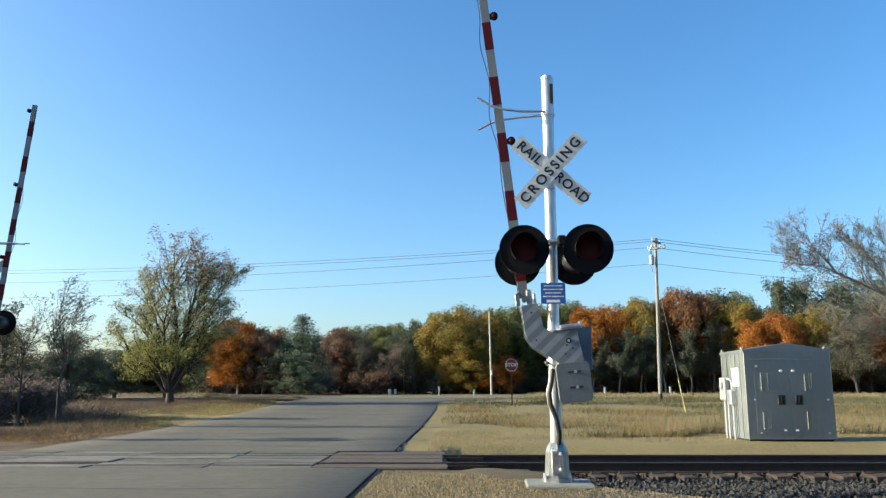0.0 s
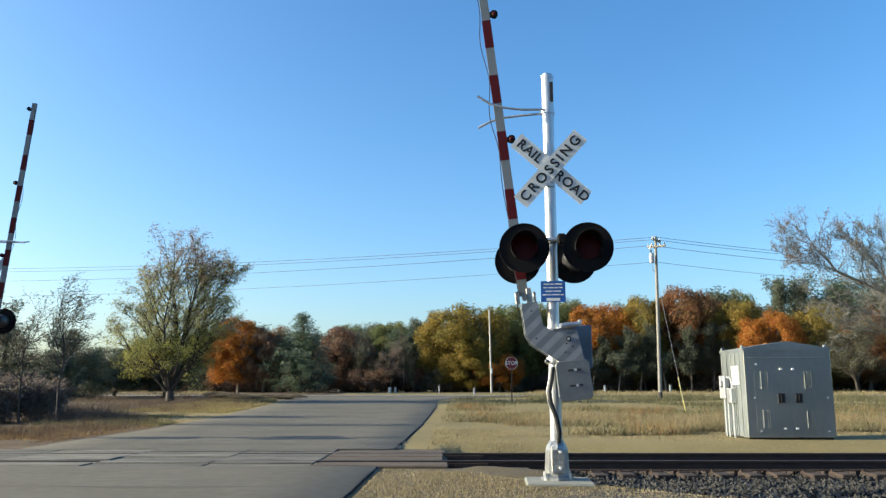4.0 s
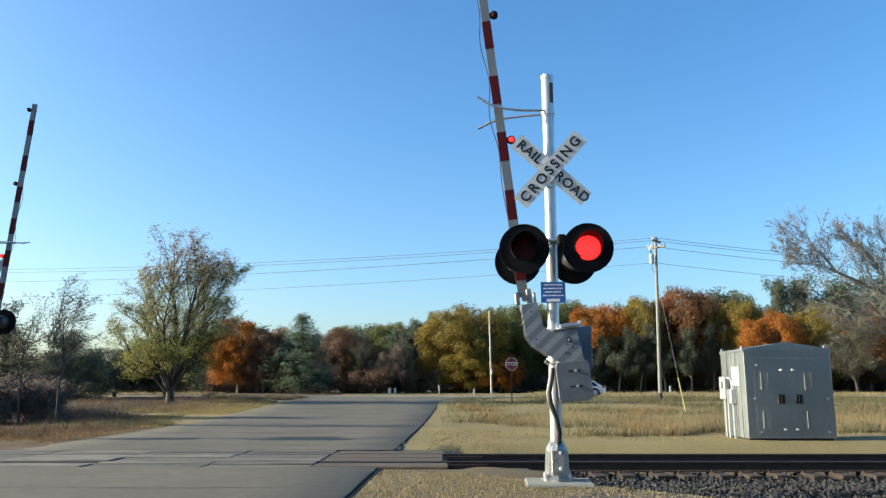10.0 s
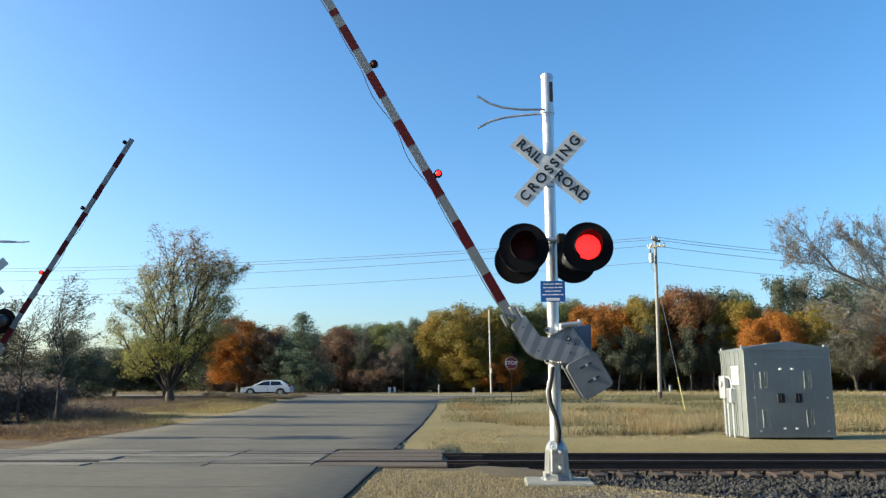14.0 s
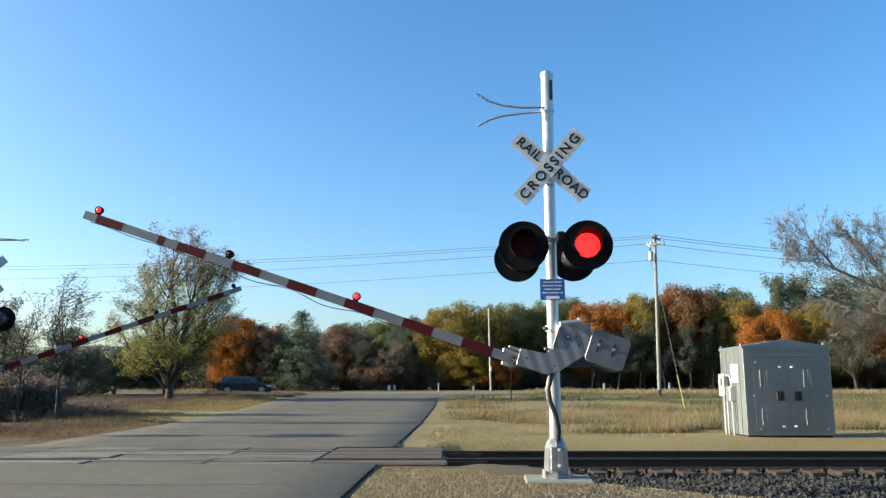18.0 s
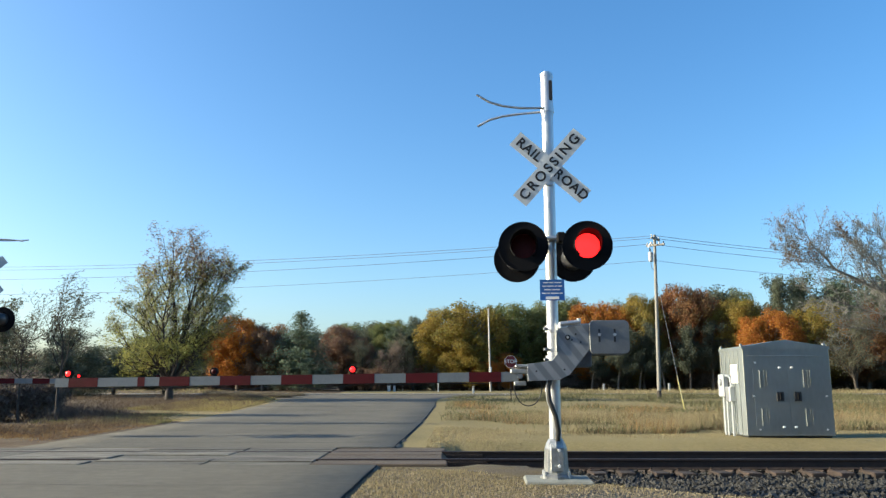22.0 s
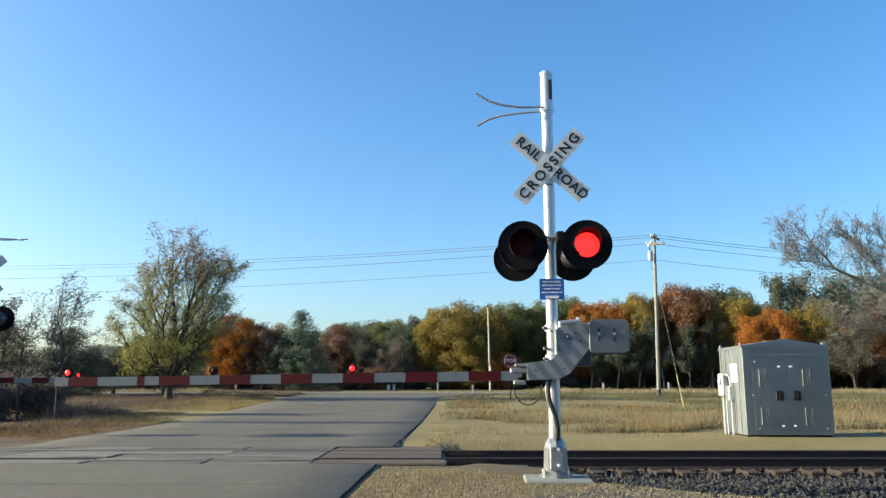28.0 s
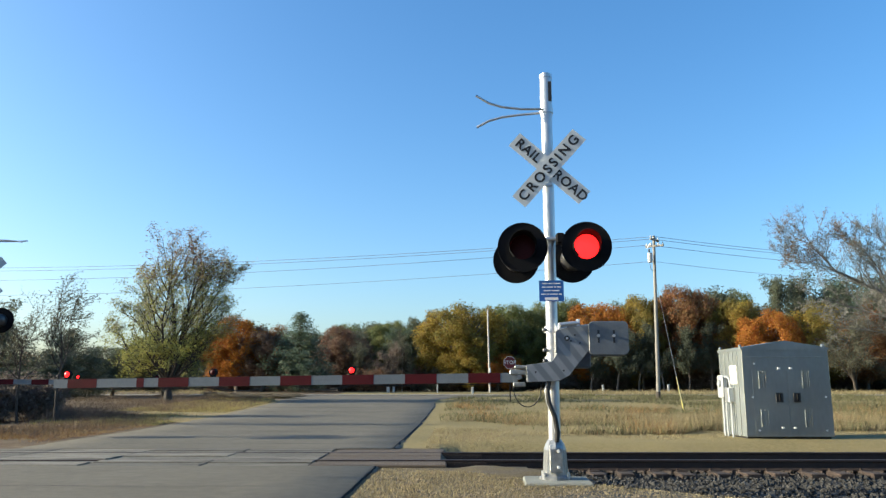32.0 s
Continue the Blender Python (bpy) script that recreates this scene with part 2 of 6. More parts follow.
def tube(points, radii, n=8, bm=None):
    """A round tube along points."""
    bm = bm or bmesh.new()
    pts = [Vector(p) for p in points]
    if not isinstance(radii, (list, tuple)):
        radii = [radii] * len(pts)
    rings, up = [], None
    for i, p in enumerate(pts):
        d = (pts[min(i + 1, len(pts) - 1)] - pts[max(i - 1, 0)]).normalized()
        u = d.orthogonal() if up is None else (up - d * up.dot(d))
        u = u.normalized()
        up, v = u, d.cross(u.normalized())
        rings.append([bm.verts.new(p + (u * math.cos(k * math.tau / n) + v * math.sin(k * math.tau / n)) * radii[i]) for k in range(n)])
    for r, s in zip(rings, rings[1:]):
        for k in range(n):
            bm.faces.new((r[k], r[(k + 1) % n], s[(k + 1) % n], s[k]))
    bm.faces.new(rings[0][::-1]), bm.faces.new(rings[-1])
    return bm


def plate(outline, y0, y1, bevel=0.0, bm=None):
    """A flat plate in the x-z plane with an outline, from y0 to y1."""
    own = bmesh.new()
    f = own.faces.new([own.verts.new((x, y0, z)) for x, z in outline])
    ext = bmesh.ops.extrude_face_region(own, geom=[f])
    bmesh.ops.translate(own, verts=[v for v in ext["geom"] if isinstance(v, bmesh.types.BMVert)], vec=(0, y1 - y0, 0))
    bmesh.ops.recalc_face_normals(own, faces=own.faces[:])
    if bevel:
        bmesh.ops.bevel(own, geom=own.edges[:], offset=bevel, segments=1, affect="EDGES")
    return merge(bm, own)


def rounded(x0, x1, z0, z1, r):
    """The outline of a rectangle with round corners."""
    out = []
    for cx, cz, a0 in ((x1 - r, z1 - r, 0), (x0 + r, z1 - r, 90), (x0 + r, z0 + r, 180), (x1 - r, z0 + r, 270)):
        out += [(cx + r * math.cos(radians(a0 + 22.5 * k)), cz + r * math.sin(radians(a0 + 22.5 * k))) for k in range(5)]
    return out


def quads(name, verts, k):
    """A mesh of separate k-sided faces out of an array of corners."""
    me = bpy.data.meshes.new(name)
    n = len(verts)
    me.vertices.add(n)
    me.vertices.foreach_set("co", np.ascontiguousarray(verts, dtype=np.float32).ravel())
    me.loops.add(n)
    me.loops.foreach_set("vertex_index", np.arange(n, dtype=np.int32))
    me.polygons.add(n // k)
    me.polygons.foreach_set("loop_start", np.arange(0, n, k, dtype=np.int32))
    me.update(calc_edges=True)
    me.validate()
    return me


def letters(text, size, spacing=1.0, bold=0.0):
    """Flat lettering as a mesh, standing in the x-z plane and facing -y."""
    cu = bpy.data.curves.new("lettering", "FONT")
    cu.body, cu.size, cu.align_x, cu.align_y, cu.space_character, cu.extrude, cu.offset = text, size, "CENTER", "CENTER", spacing, 0.0015, bold
    ob = new("lettering", cu)
    bpy.context.view_layer.update()
    me = bpy.data.meshes.new_from_object(ob.evaluated_get(bpy.context.evaluated_depsgraph_get()))
    bpy.data.objects.remove(ob)
    me.transform(Matrix.Rotation(radians(90), 4, "X"))
    return me


# ---------------------------------------------------------------- ground
def smooth(a, b, t):
    t = min(1, max(0, (t - a) / (b - a)))
    return t * t * (3 - 2 * t)


def rise(y):
    return 0.61 * smooth(22, 63, y) + 0.19 * smooth(73.5, 82, y)


def road_right(y):
    return -1.05 + 0.022 * (y - 8.5) if y < 40 else -0.36 + 0.0 * y + 9 * smooth(46, 63, y) ** 2


def road_left(y):
    return -8.4 - 0.045 * max(0, y - 16) - 12 * smooth(44, 63, y) ** 2


def dip(x, y):
    """The ballast trough under the track, clear of the road."""
    out = smooth(0.8, 2.6, x) + (1 - smooth(-10.4, -9.6, x))
    s = smooth(12.0 - 1.75 * out, 12.26 - 1.16 * out, y) * (1 - smooth(15.9, 17.2, y))
    side = smooth(0.02, 0.27, x) + (1 - smooth(-9.9, -9.2, x))
    fore = smooth(1.9, 3.2, x + (9.4 - y) * -1.2) * (1 - smooth(10.3, 11, y)) * smooth(5, 7, y)
    return -0.25 * s * side - 0.16 * fore


def height(x, y):
    bumps = 0.03 * noise.noise((x * 0.4, y * 0.4, 0)) + 0.012 * noise.noise((x * 2, y * 2, 3))
    near_road = 1 if road_left(y) - 1.0 < x < road_right(y) + 0.6 or 61 < y < 76 or (11.5 < y < 16.5 and -9.5 < x < 0.3) else 0
    far_soft = smooth(8, 10.2, y)
    return rise(y) + dip(x, y) + (0 if near_road else bumps * far_soft) - ((0.035 if 11.2 < y < 16.8 or 61 < y < 76 else 0.018) if near_road else 0)


def axis(lo, hi, fine_lo, fine_hi, step, grow=1.25):
    vals = list(np.arange(fine_lo, fine_hi + step / 2, step))
    s, v = step, fine_lo
    while v > lo:
        s *= grow
        v -= s
        vals.insert(0, v)
    s, v = step, fine_hi
    while v < hi:
        s *= grow
        v += s
        vals.append(v)
    return vals


YS = sorted(set([round(v, 3) for v in axis(-3000, 4000, -4, 80, 1.0)] + [round(v, 3) for v in np.arange(7, 18, 0.25)]))


def sheet(name, xs, ys, zf, mat, keep=lambda x, y: True):
    verts = [(x, y, zf(x, y)) for y in ys for x in xs]
    w = len(xs)
    faces = [(j * w + i, j * w + i + 1, (j + 1) * w + i + 1, (j + 1) * w + i) for j in range(len(ys) - 1) for i in range(w - 1)
             if keep((xs[i] + xs[i + 1]) / 2, (ys[j] + ys[j + 1]) / 2)]
    me = bpy.data.meshes.new(name)
    me.from_pydata(verts, [], faces)
    me.update()
    return part(name, me, mat, smooth=True)


def ground_material():
    """Dry turf, tan gravel by the road and dark ballast by the track, with ragged edges between them."""
    m = bpy.data.materials.new("dry ground")
    m.use_nodes = True
    n, l = m.node_tree.nodes, m.node_tree.links
    b = n["Principled BSDF"]
    b.inputs["Roughness"].default_value = 0.95
    b.inputs["Specular IOR Level"].default_value = 0.2
    geo = n.new("ShaderNodeNewGeometry")
    sep = n.new("ShaderNodeSeparateXYZ")
    l.new(geo.outputs["Position"], sep.inputs[0])

    def noise_at(scale, detail=5):
        q = n.new("ShaderNodeTexNoise")
        q.inputs["Scale"].default_value, q.inputs["Detail"].default_value = scale, detail
        l.new(geo.outputs["Position"], q.inputs["Vector"])
        return q.outputs[0]

    def ramp(value, a, c):
        q = n.new("ShaderNodeMapRange")
        q.inputs[1].default_value, q.inputs[2].default_value = a, c
        l.new(value, q.inputs[0])
        return q.outputs[0]

    def math_(op, a, c):
        q = n.new("ShaderNodeMath")
        q.operation = op
        for i, v in enumerate((a, c)):
            if isinstance(v, (int, float)):
                q.inputs[i].default_value = v
            else:
                l.new(v, q.inputs[i])
        return q.outputs[0]

    def mixc(f, a, c):
        q = n.new("ShaderNodeMix")
        q.data_type = "RGBA"
        l.new(f, q.inputs[0])
        for i, v in ((6, a), (7, c)):
            if isinstance(v, tuple):
                q.inputs[i].default_value = (*v, 1)
            else:
                l.new(v, q.inputs[i])
        return q.outputs[2]

    x, y = sep.outputs[0], sep.outputs[1]
    wob = math_("MULTIPLY", math_("SUBTRACT", noise_at(1.3), 0.5), 2.2)
    turf = mixc(ramp(noise_at(0.35), 0.35, 0.65), (0.2, 0.163, 0.07), (0.15, 0.125, 0.052))
    turf = mixc(ramp(noise_at(14), 0.35, 0.7), turf, (0.225, 0.18, 0.085))
    weeds = mixc(ramp(noise_at(1.5), 0.35, 0.65), (0.0759, 0.0528, 0.0343), (0.112, 0.0825, 0.0495))
    gravel = mixc(ramp(noise_at(30), 0.3, 0.7), (0.066, 0.0528, 0.0343), (0.132, 0.109, 0.0739))
    gravel = mixc(ramp(noise_at(2.2), 0.4, 0.62), gravel, (0.119, 0.0924, 0.0462))
    ballast = mixc(ramp(noise_at(24), 0.3, 0.7), (0.0231, 0.0238, 0.0231), (0.0858, 0.0858, 0.0825))
    left = math_("LESS_THAN", math_("ADD", x, wob), -10.2)
    col = mixc(left, turf, weeds)
    near = math_("LESS_THAN", math_("ADD", y, math_("MULTIPLY", wob, 0.35)), 15.9)
    verge = math_("MULTIPLY", math_("GREATER_THAN", x, -10.4), math_("LESS_THAN", math_("ADD", x, math_("MULTIPLY", wob, 0.5)), -8.0))
    verge = math_("MULTIPLY", verge, math_("LESS_THAN", y, 30))
    col = mixc(math_("MULTIPLY", verge, math_("GREATER_THAN", math_("ADD", y, wob), 15.5)), col, weeds)
    band = math_("MULTIPLY", math_("GREATER_THAN", math_("ADD", x, wob), -13.2), math_("MULTIPLY", math_("LESS_THAN", x, -8.0), math_("GREATER_THAN", math_("ADD", y, wob), 27)))
    col = mixc(math_("MULTIPLY", band, math_("LESS_THAN", y, 60)), col, (0.215, 0.165, 0.075))
    col = mixc(near, col, gravel)
    col = mixc(math_("MULTIPLY", math_("MULTIPLY", near, math_("LESS_THAN", x, -8.2)), math_("GREATER_THAN", y, 8.0)), col, weeds)
    track = math_("MULTIPLY", math_("GREATER_THAN", math_("ADD", y, math_("MULTIPLY", wob, 0.3)), 10.7), math_("LESS_THAN", math_("ADD", y, math_("MULTIPLY", wob, 0.3)), 15.7))
    fore = math_("MULTIPLY", math_("GREATER_THAN", math_("SUBTRACT", math_("ADD", x, math_("MULTIPLY", wob, 0.25)), math_("MULTIPLY", math_("SUBTRACT", 9.4, y), -1.2)), 2.2), math_("MULTIPLY", math_("LESS_THAN", y, 11.5), math_("GREATER_THAN", y, 6.5)))
    fore2 = math_("MULTIPLY", math_("GREATER_THAN", math_("ADD", x, math_("MULTIPLY", wob, 0.3)), 0.35), track)
    fore2 = math_("MULTIPLY", fore2, math_("MAXIMUM", math_("GREATER_THAN", y, 12.35), math_("GREATER_THAN", math_("ADD", x, math_("MULTIPLY", wob, 0.3)), 2.0)))
    col = mixc(math_("MINIMUM", math_("ADD", fore2, fore), 1), col, ballast)
    l.new(col, b.inputs["Base Color"])
    bp = n.new("ShaderNodeBump")
    bp.inputs["Strength"].default_value, bp.inputs["Distance"].default_value = 0.7, 0.03
    l.new(noise_at(28, 6), bp.inputs["Height"]), l.new(bp.outputs[0], b.inputs["Normal"])
    return m


GROUND = ground_material()
XS = sorted(set([round(v, 3) for v in axis(-3000, 3000, -24, 30, 1.0)] + [round(v, 3) for v in np.arange(-2.5, 9, 0.25)]))
tagged(sheet("ground", XS, YS, height, GROUND), "dry straw-coloured ground with gravel and dark ballast by the track", "ground", kind="structure")


def strip(name, y0, y1, left, right, z, mat, label, cat, n=9, kind="structure"):
    ys = [v for v in YS if y0 < v < y1]
    ys = [y0] + ys + [y1]
    verts, faces = [], []
    for y in ys:
        a, b = left(y), right(y)
        fr = [0, 0.06 / (b - a)] + [i / (n - 3) for i in range(1, n - 3)] + [1 - 0.06 / (b - a), 1] if n > 3 else [0, 0.5, 1]
        verts += [(a + (b - a) * f, y, z(y) - (0.028 if f in (0, 1) else 0)) for f in fr]
    for j in range(len(ys) - 1):
        faces += [(j * n + i, j * n + i + 1, (j + 1) * n + i + 1, (j + 1) * n + i) for i in range(n - 1)]
    me = bpy.data.meshes.new(name)
    me.from_pydata(verts, [], faces)
    return tagged(part(name, me, mat, smooth=True), label, cat, kind=kind)


def ragged(f, amp=0.1, k=1.3, seed=0.0):
    return lambda y: f(y) + amp * noise.noise((seed, y * k, 0)) + amp * 0.5 * noise.noise((seed, y * k * 3.1, 5))


TRACK_Y = 13.65
strip("road", -30, 11.98, ragged(lambda y: -8.6, 0.1, 1.1, 4), ragged(road_right, 0.08, 1.7, 2), lambda y: 0.0 + rise(y), ASPHALT,
      "worn grey asphalt road up to the crossing", "road")
strip("road", 15.32, 63.4, ragged(road_left, 0.2, 0.9, 7), ragged(road_right, 0.12, 1.4, 9), lambda y: 0.0 + rise(y), ASPHALT,
      "worn grey asphalt side road leading to the highway", "road")


def flat_strip(name, x0, x1, y0, y1, z, mat, label, cat):
    bm = box(x0, x1, y0, y1, z - 0.3, z)
    return tagged(part(name, bm, mat), label, cat, kind="structure")


flat_strip("highway", -1500, 1500, 62.0, 73.0, 0.63, HIGHWAY, "grey two-lane highway asphalt", "road")
for y0, y1, mm, lab in ((63.7, 63.82, LINE_W, "white edge line"), (67.2, 67.3, LINE_Y, "yellow centre line"), (67.42, 67.52, LINE_Y, "yellow centre line"), (70.9, 71.02, LINE_W, "white edge line")):
    bm = box(-1500, 1500, y0, y1, 0.6, 0.634)
    tagged(part("road_marking", bm, mm), lab + " painted on the highway", "road marking", kind="structure")


def crack(f, y0, y1, w, z, mat, label, name, seed):
    """A thin ragged strip that runs along x = f(y)."""
    return strip(name, y0, y1, ragged(lambda y: f(y) - w, w * 0.7, 2.3, seed), ragged(lambda y: f(y) + w * 0.4, w * 0.7, 2.9, seed + 3), z, mat, label, "road", n=3)


crack(lambda y: road_right(y) - 0.02, 6, 11.9, 0.022, lambda y: 0.008, TAR, "dark broken edge of the asphalt", "pavement_edge", 21)
crack(lambda y: road_right(y) - 0.05, 15.5, 44, 0.07, lambda y: rise(y) + 0.008, TAR, "dark broken edge of the asphalt", "pavement_edge", 24)
PATCH = material("darker resealed asphalt", (0.0341, 0.0306, 0.026), (0.0494, 0.0449, 0.0378), 0.9, 0.9, bump=0.3, bscale=60, fine=0.5, spec=0.15)


def cross_patch(y0, y1, x0, x1, seed, mat=PATCH, label="darker resealed band across the road"):
    """A band across the road with uneven ends."""
    n = 40
    verts, faces = [], []
    for i in range(n + 1):
        x = x0 + (x1 - x0) * i / n
        a = min(1, 5 * min(i, n - i) / n)
        mid = (y0 + y1) / 2 + 0.25 * noise.noise((x * 0.5, seed, 0))
        half = (y1 - y0) / 2 * a * (0.75 + 0.5 * noise.noise((x * 0.9, seed, 4))) + 0.004
        verts += [(x, mid - half, rise(mid - half) + 0.011), (x, mid + half, rise(mid + half) + 0.011)]
    faces = [(2 * i, 2 * i + 2, 2 * i + 3, 2 * i + 1) for i in range(n)]
    me = bpy.data.meshes.new("asphalt_patch")
    me.from_pydata(verts, [], faces)
    return tagged(part("asphalt_patch", me, mat), label, "road", kind="structure")


for y0, y1, x0, x1, sd in ((24.9, 24.96, -4.5, -1.0, 12), (16.6, 16.64, -8.0, -0.9, 14), (21.3, 21.35, -8.3, -2.6, 41), (26.6, 26.66, -8.8, -4.0, 42), (34.4, 34.5, -9.0, -0.8, 43), (38.6, 38.72, -9.2, -3.0, 44), (9.4, 9.415, -6.2, -1.6, 45)):
    cross_patch(y0, y1, x0, x1, sd, TAR, "sealed crack across the road")

# ---------------------------------------------------------------- track and crossing
def rail(y):
    prof = [(-0.07, -0.165), (0.07, -0.165), (0.07, -0.152), (0.012, -0.13), (0.010, -0.045), (0.036, -0.034), (0.036, -0.006), (0.028, 0), (-0.028, 0), (-0.036, -0.006),
            (-0.036, -0.034), (-0.010, -0.045), (-0.012, -0.13), (-0.07, -0.152)]
    r = thing("rail", pose(0, y, 0.005), "dark rusty steel rail on wooden ties", "rail", "rails of the track")
    joints = (-400, -23.6, -11.7, 0.27, 12.2, 24.1, 400)
    k = len(prof)
    for a, b in zip(joints, joints[1:]):
        bm = bmesh.new()
        ends = [[bm.verts.new((x, py, pz)) for py, pz in prof] for x in (a + 0.004, b - 0.004)]
        for i in range(k):
            f = bm.faces.new((ends[0][i], ends[0][(i + 1) % k], ends[1][(i + 1) % k], ends[1][i]))
            f.material_index = 1 if 6 <= i <= 8 else 0
        bm.faces.new(ends[0][::-1]), bm.faces.new(ends[1])
        bmesh.ops.recalc_face_normals(bm, faces=bm.faces[:])
        part("rail_length", bm, RUST, r).data.materials.append(RAILTOP)
        if b < 100 and not -11 < b < 0:
            for side in (-1, 1):
                bar = box(b - 0.45, b + 0.45, side * 0.034 - 0.018, side * 0.034 + 0.018, -0.14, -0.045, 0.006)
                part("joint_bar", bar, RUST, r, "bolted steel joint bar")
                for q in (-0.36, -0.22, -0.08, 0.08, 0.22, 0.36):
                    part("track_bolt", cyl((b + q, side * 0.052, -0.092), (b + q, side * 0.075, -0.092), 0.018, n=6), RUST, r)
    return r


for y in (TRACK_Y - 0.7525, TRACK_Y + 0.7525):
    rail(y)


tie_me = bpy.data.meshes.new("tie")
bm = box(-0.115, 0.115, -1.3, 1.3, -0.34, -0.162, 0.012)
bm.to_mesh(tie_me), bm.free()
tie_me.materials.append(TIE)
rng = random.Random(4)
for i in range(-60, 120):
    x = 0.42 + i * 0.497
    if -9.3 < x < 0.2:
        continue
    ob = new("railroad_tie", tie_me)
    ob.matrix_world = pose(x + rng.uniform(-0.03, 0.03), TRACK_Y + rng.uniform(-0.06, 0.06), rng.uniform(-0.012, 0.002), 0, 0, rng.uniform(-2.0, 2.0))
    tagged(ob, "cracked brown creosoted railroad tie in the ballast", "railroad tie", "ties under the track")
plate_me = bpy.data.meshes.new("tie_plate")
bm = box(-0.09, 0.09, -0.17, 0.17, -0.165, -0.148, 0.004)
for sx, sy in ((-1, -1), (1, 1), (-1, 1)):
    box(sx * 0.06 - 0.012, sx * 0.06 + 0.012, sy * 0.085 - 0.02, sy * 0.085 + 0.02, -0.15, -0.125, bm=bm)
bm.to_mesh(plate_me), bm.free()
plate_me.materials.append(RUST)
for ob in [o for o in scene.objects if o.name.startswith("railroad_tie")]:
    if -2 < ob.location.x < 14:
        for s in (-1, 1):
            part("tie_plate", plate_me, None, ob, at=pose(0, s * 0.7525, 0))
# crossing: concrete panels with timber end pieces
crossing = thing("level_crossing", pose(0, TRACK_Y, 0), "level crossing surface of weathered concrete panels and brown timbers", "crossing surface", kind="structure")
bands = [(-1.66, -1.16, "near"), (-1.15, -0.83, "near"), (-0.66, -0.01, "mid"), (0.01, 0.66, "mid"), (0.83, 1.15, "far"), (1.16, 1.66, "far")]
for j, (y0, y1, where) in enumerate(bands):
    x = -9.2
    while x < -2.2:
        w = 1.83
        dz = rng.uniform(-0.012, 0.01)
        ob = part("crossing_panel", box(x, min(x + w, -2.05) - 0.015, y0, y1, -0.2, 0.0 + dz, 0.012), CONCRETE, crossing)
        ob.rotation_euler = (0, 0, radians(rng.uniform(-0.12, 0.12)))
        x += w
    part("timber", box(-2.04, 0.04 + rng.uniform(-0.06, 0.04), y0, y1, -0.2, -0.004 + rng.uniform(-0.014, 0.014), 0.02), TIMBER, crossing)
part("flangeway_filler", box(-9.2, 0.0, -0.72, -0.67, -0.2, -0.05), BLACK, crossing)
part("flangeway_filler", box(-9.2, 0.0, 0.67, 0.715, -0.2, -0.05), BLACK, crossing)


# ---------------------------------------------------------------- crossing signal with its gate
GLOSSY = material("worn black enamel", (0.05, 0.05, 0.052), (0.03, 0.03, 0.031), 10, 0.3, spec=0.6)


def disc_ring(r0, r1, y0, y1, n=40):
    """A flat ring that faces -y."""
    bm = bmesh.new()
    rings = [[bm.verts.new((r * math.cos(k * math.tau / n), y, r * math.sin(k * math.tau / n))) for k in range(n)] for r, y in ((r0, y0), (r1, y0), (r1, y1), (r0, y1))]
    for a in range(4):
        p, q = rings[a], rings[(a + 1) % 4]
        for k in range(n):
            bm.faces.new((p[k], p[(k + 1) % n], q[(k + 1) % n], q[k]))
    bmesh.ops.recalc_face_normals(bm, faces=bm.faces[:])
    return bm


def bowl(r, y0, y1, n=32):
    """A round housing behind the lens, open to -y."""
    bm = bmesh.new()
    prof = [(r, y0), (r * 1.02, y0 + (y1 - y0) * 0.45), (r * 0.8, y0 + (y1 - y0) * 0.85), (r * 0.3, y1), (0.001, y1)]
    rings = [[bm.verts.new((q * math.cos(k * math.tau / n), y, q * math.sin(k * math.tau / n))) for k in range(n)] for q, y in prof]
    for p, q in zip(rings, rings[1:]):
        for k in range(n):
            bm.faces.new((p[k], p[(k + 1) % n], q[(k + 1) % n], q[k]))
    return bm


def hood(r, length, n=36):
    """A visor over the lens that runs forwards, cut away below."""
    bm = bmesh.new()
    rows = []
    for k in range(n + 1):
        a = radians(-50 + 280 * k / n)
        reach = length * (0.45 + 0.55 * max(0, math.sin(a)) ** 0.7)
        rows.append([bm.verts.new((q * math.cos(a), y, q * math.sin(a))) for q, y in ((r, 0), (r, -reach), (r + 0.005, -reach), (r + 0.005, 0))])
    for p, q in zip(rows, rows[1:]):
        for i in range(4):
            bm.faces.new((p[i], p[(i + 1) % 4], q[(i + 1) % 4], q[i]))
    bmesh.ops.recalc_face_normals(bm, faces=bm.faces[:])
    return bm


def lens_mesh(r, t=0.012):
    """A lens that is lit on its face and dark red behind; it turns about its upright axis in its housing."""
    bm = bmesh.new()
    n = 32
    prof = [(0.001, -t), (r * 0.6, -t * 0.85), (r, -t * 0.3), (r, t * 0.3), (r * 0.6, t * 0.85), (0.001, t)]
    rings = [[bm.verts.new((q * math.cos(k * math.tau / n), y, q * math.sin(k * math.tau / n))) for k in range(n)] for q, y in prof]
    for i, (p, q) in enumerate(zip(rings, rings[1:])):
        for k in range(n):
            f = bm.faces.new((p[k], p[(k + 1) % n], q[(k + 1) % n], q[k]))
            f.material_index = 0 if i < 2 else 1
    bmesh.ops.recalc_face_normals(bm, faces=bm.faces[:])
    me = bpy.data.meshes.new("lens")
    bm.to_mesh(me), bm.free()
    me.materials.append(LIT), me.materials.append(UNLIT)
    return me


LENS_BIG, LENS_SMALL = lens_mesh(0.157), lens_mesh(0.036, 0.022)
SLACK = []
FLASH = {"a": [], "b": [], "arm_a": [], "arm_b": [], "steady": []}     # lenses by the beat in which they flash


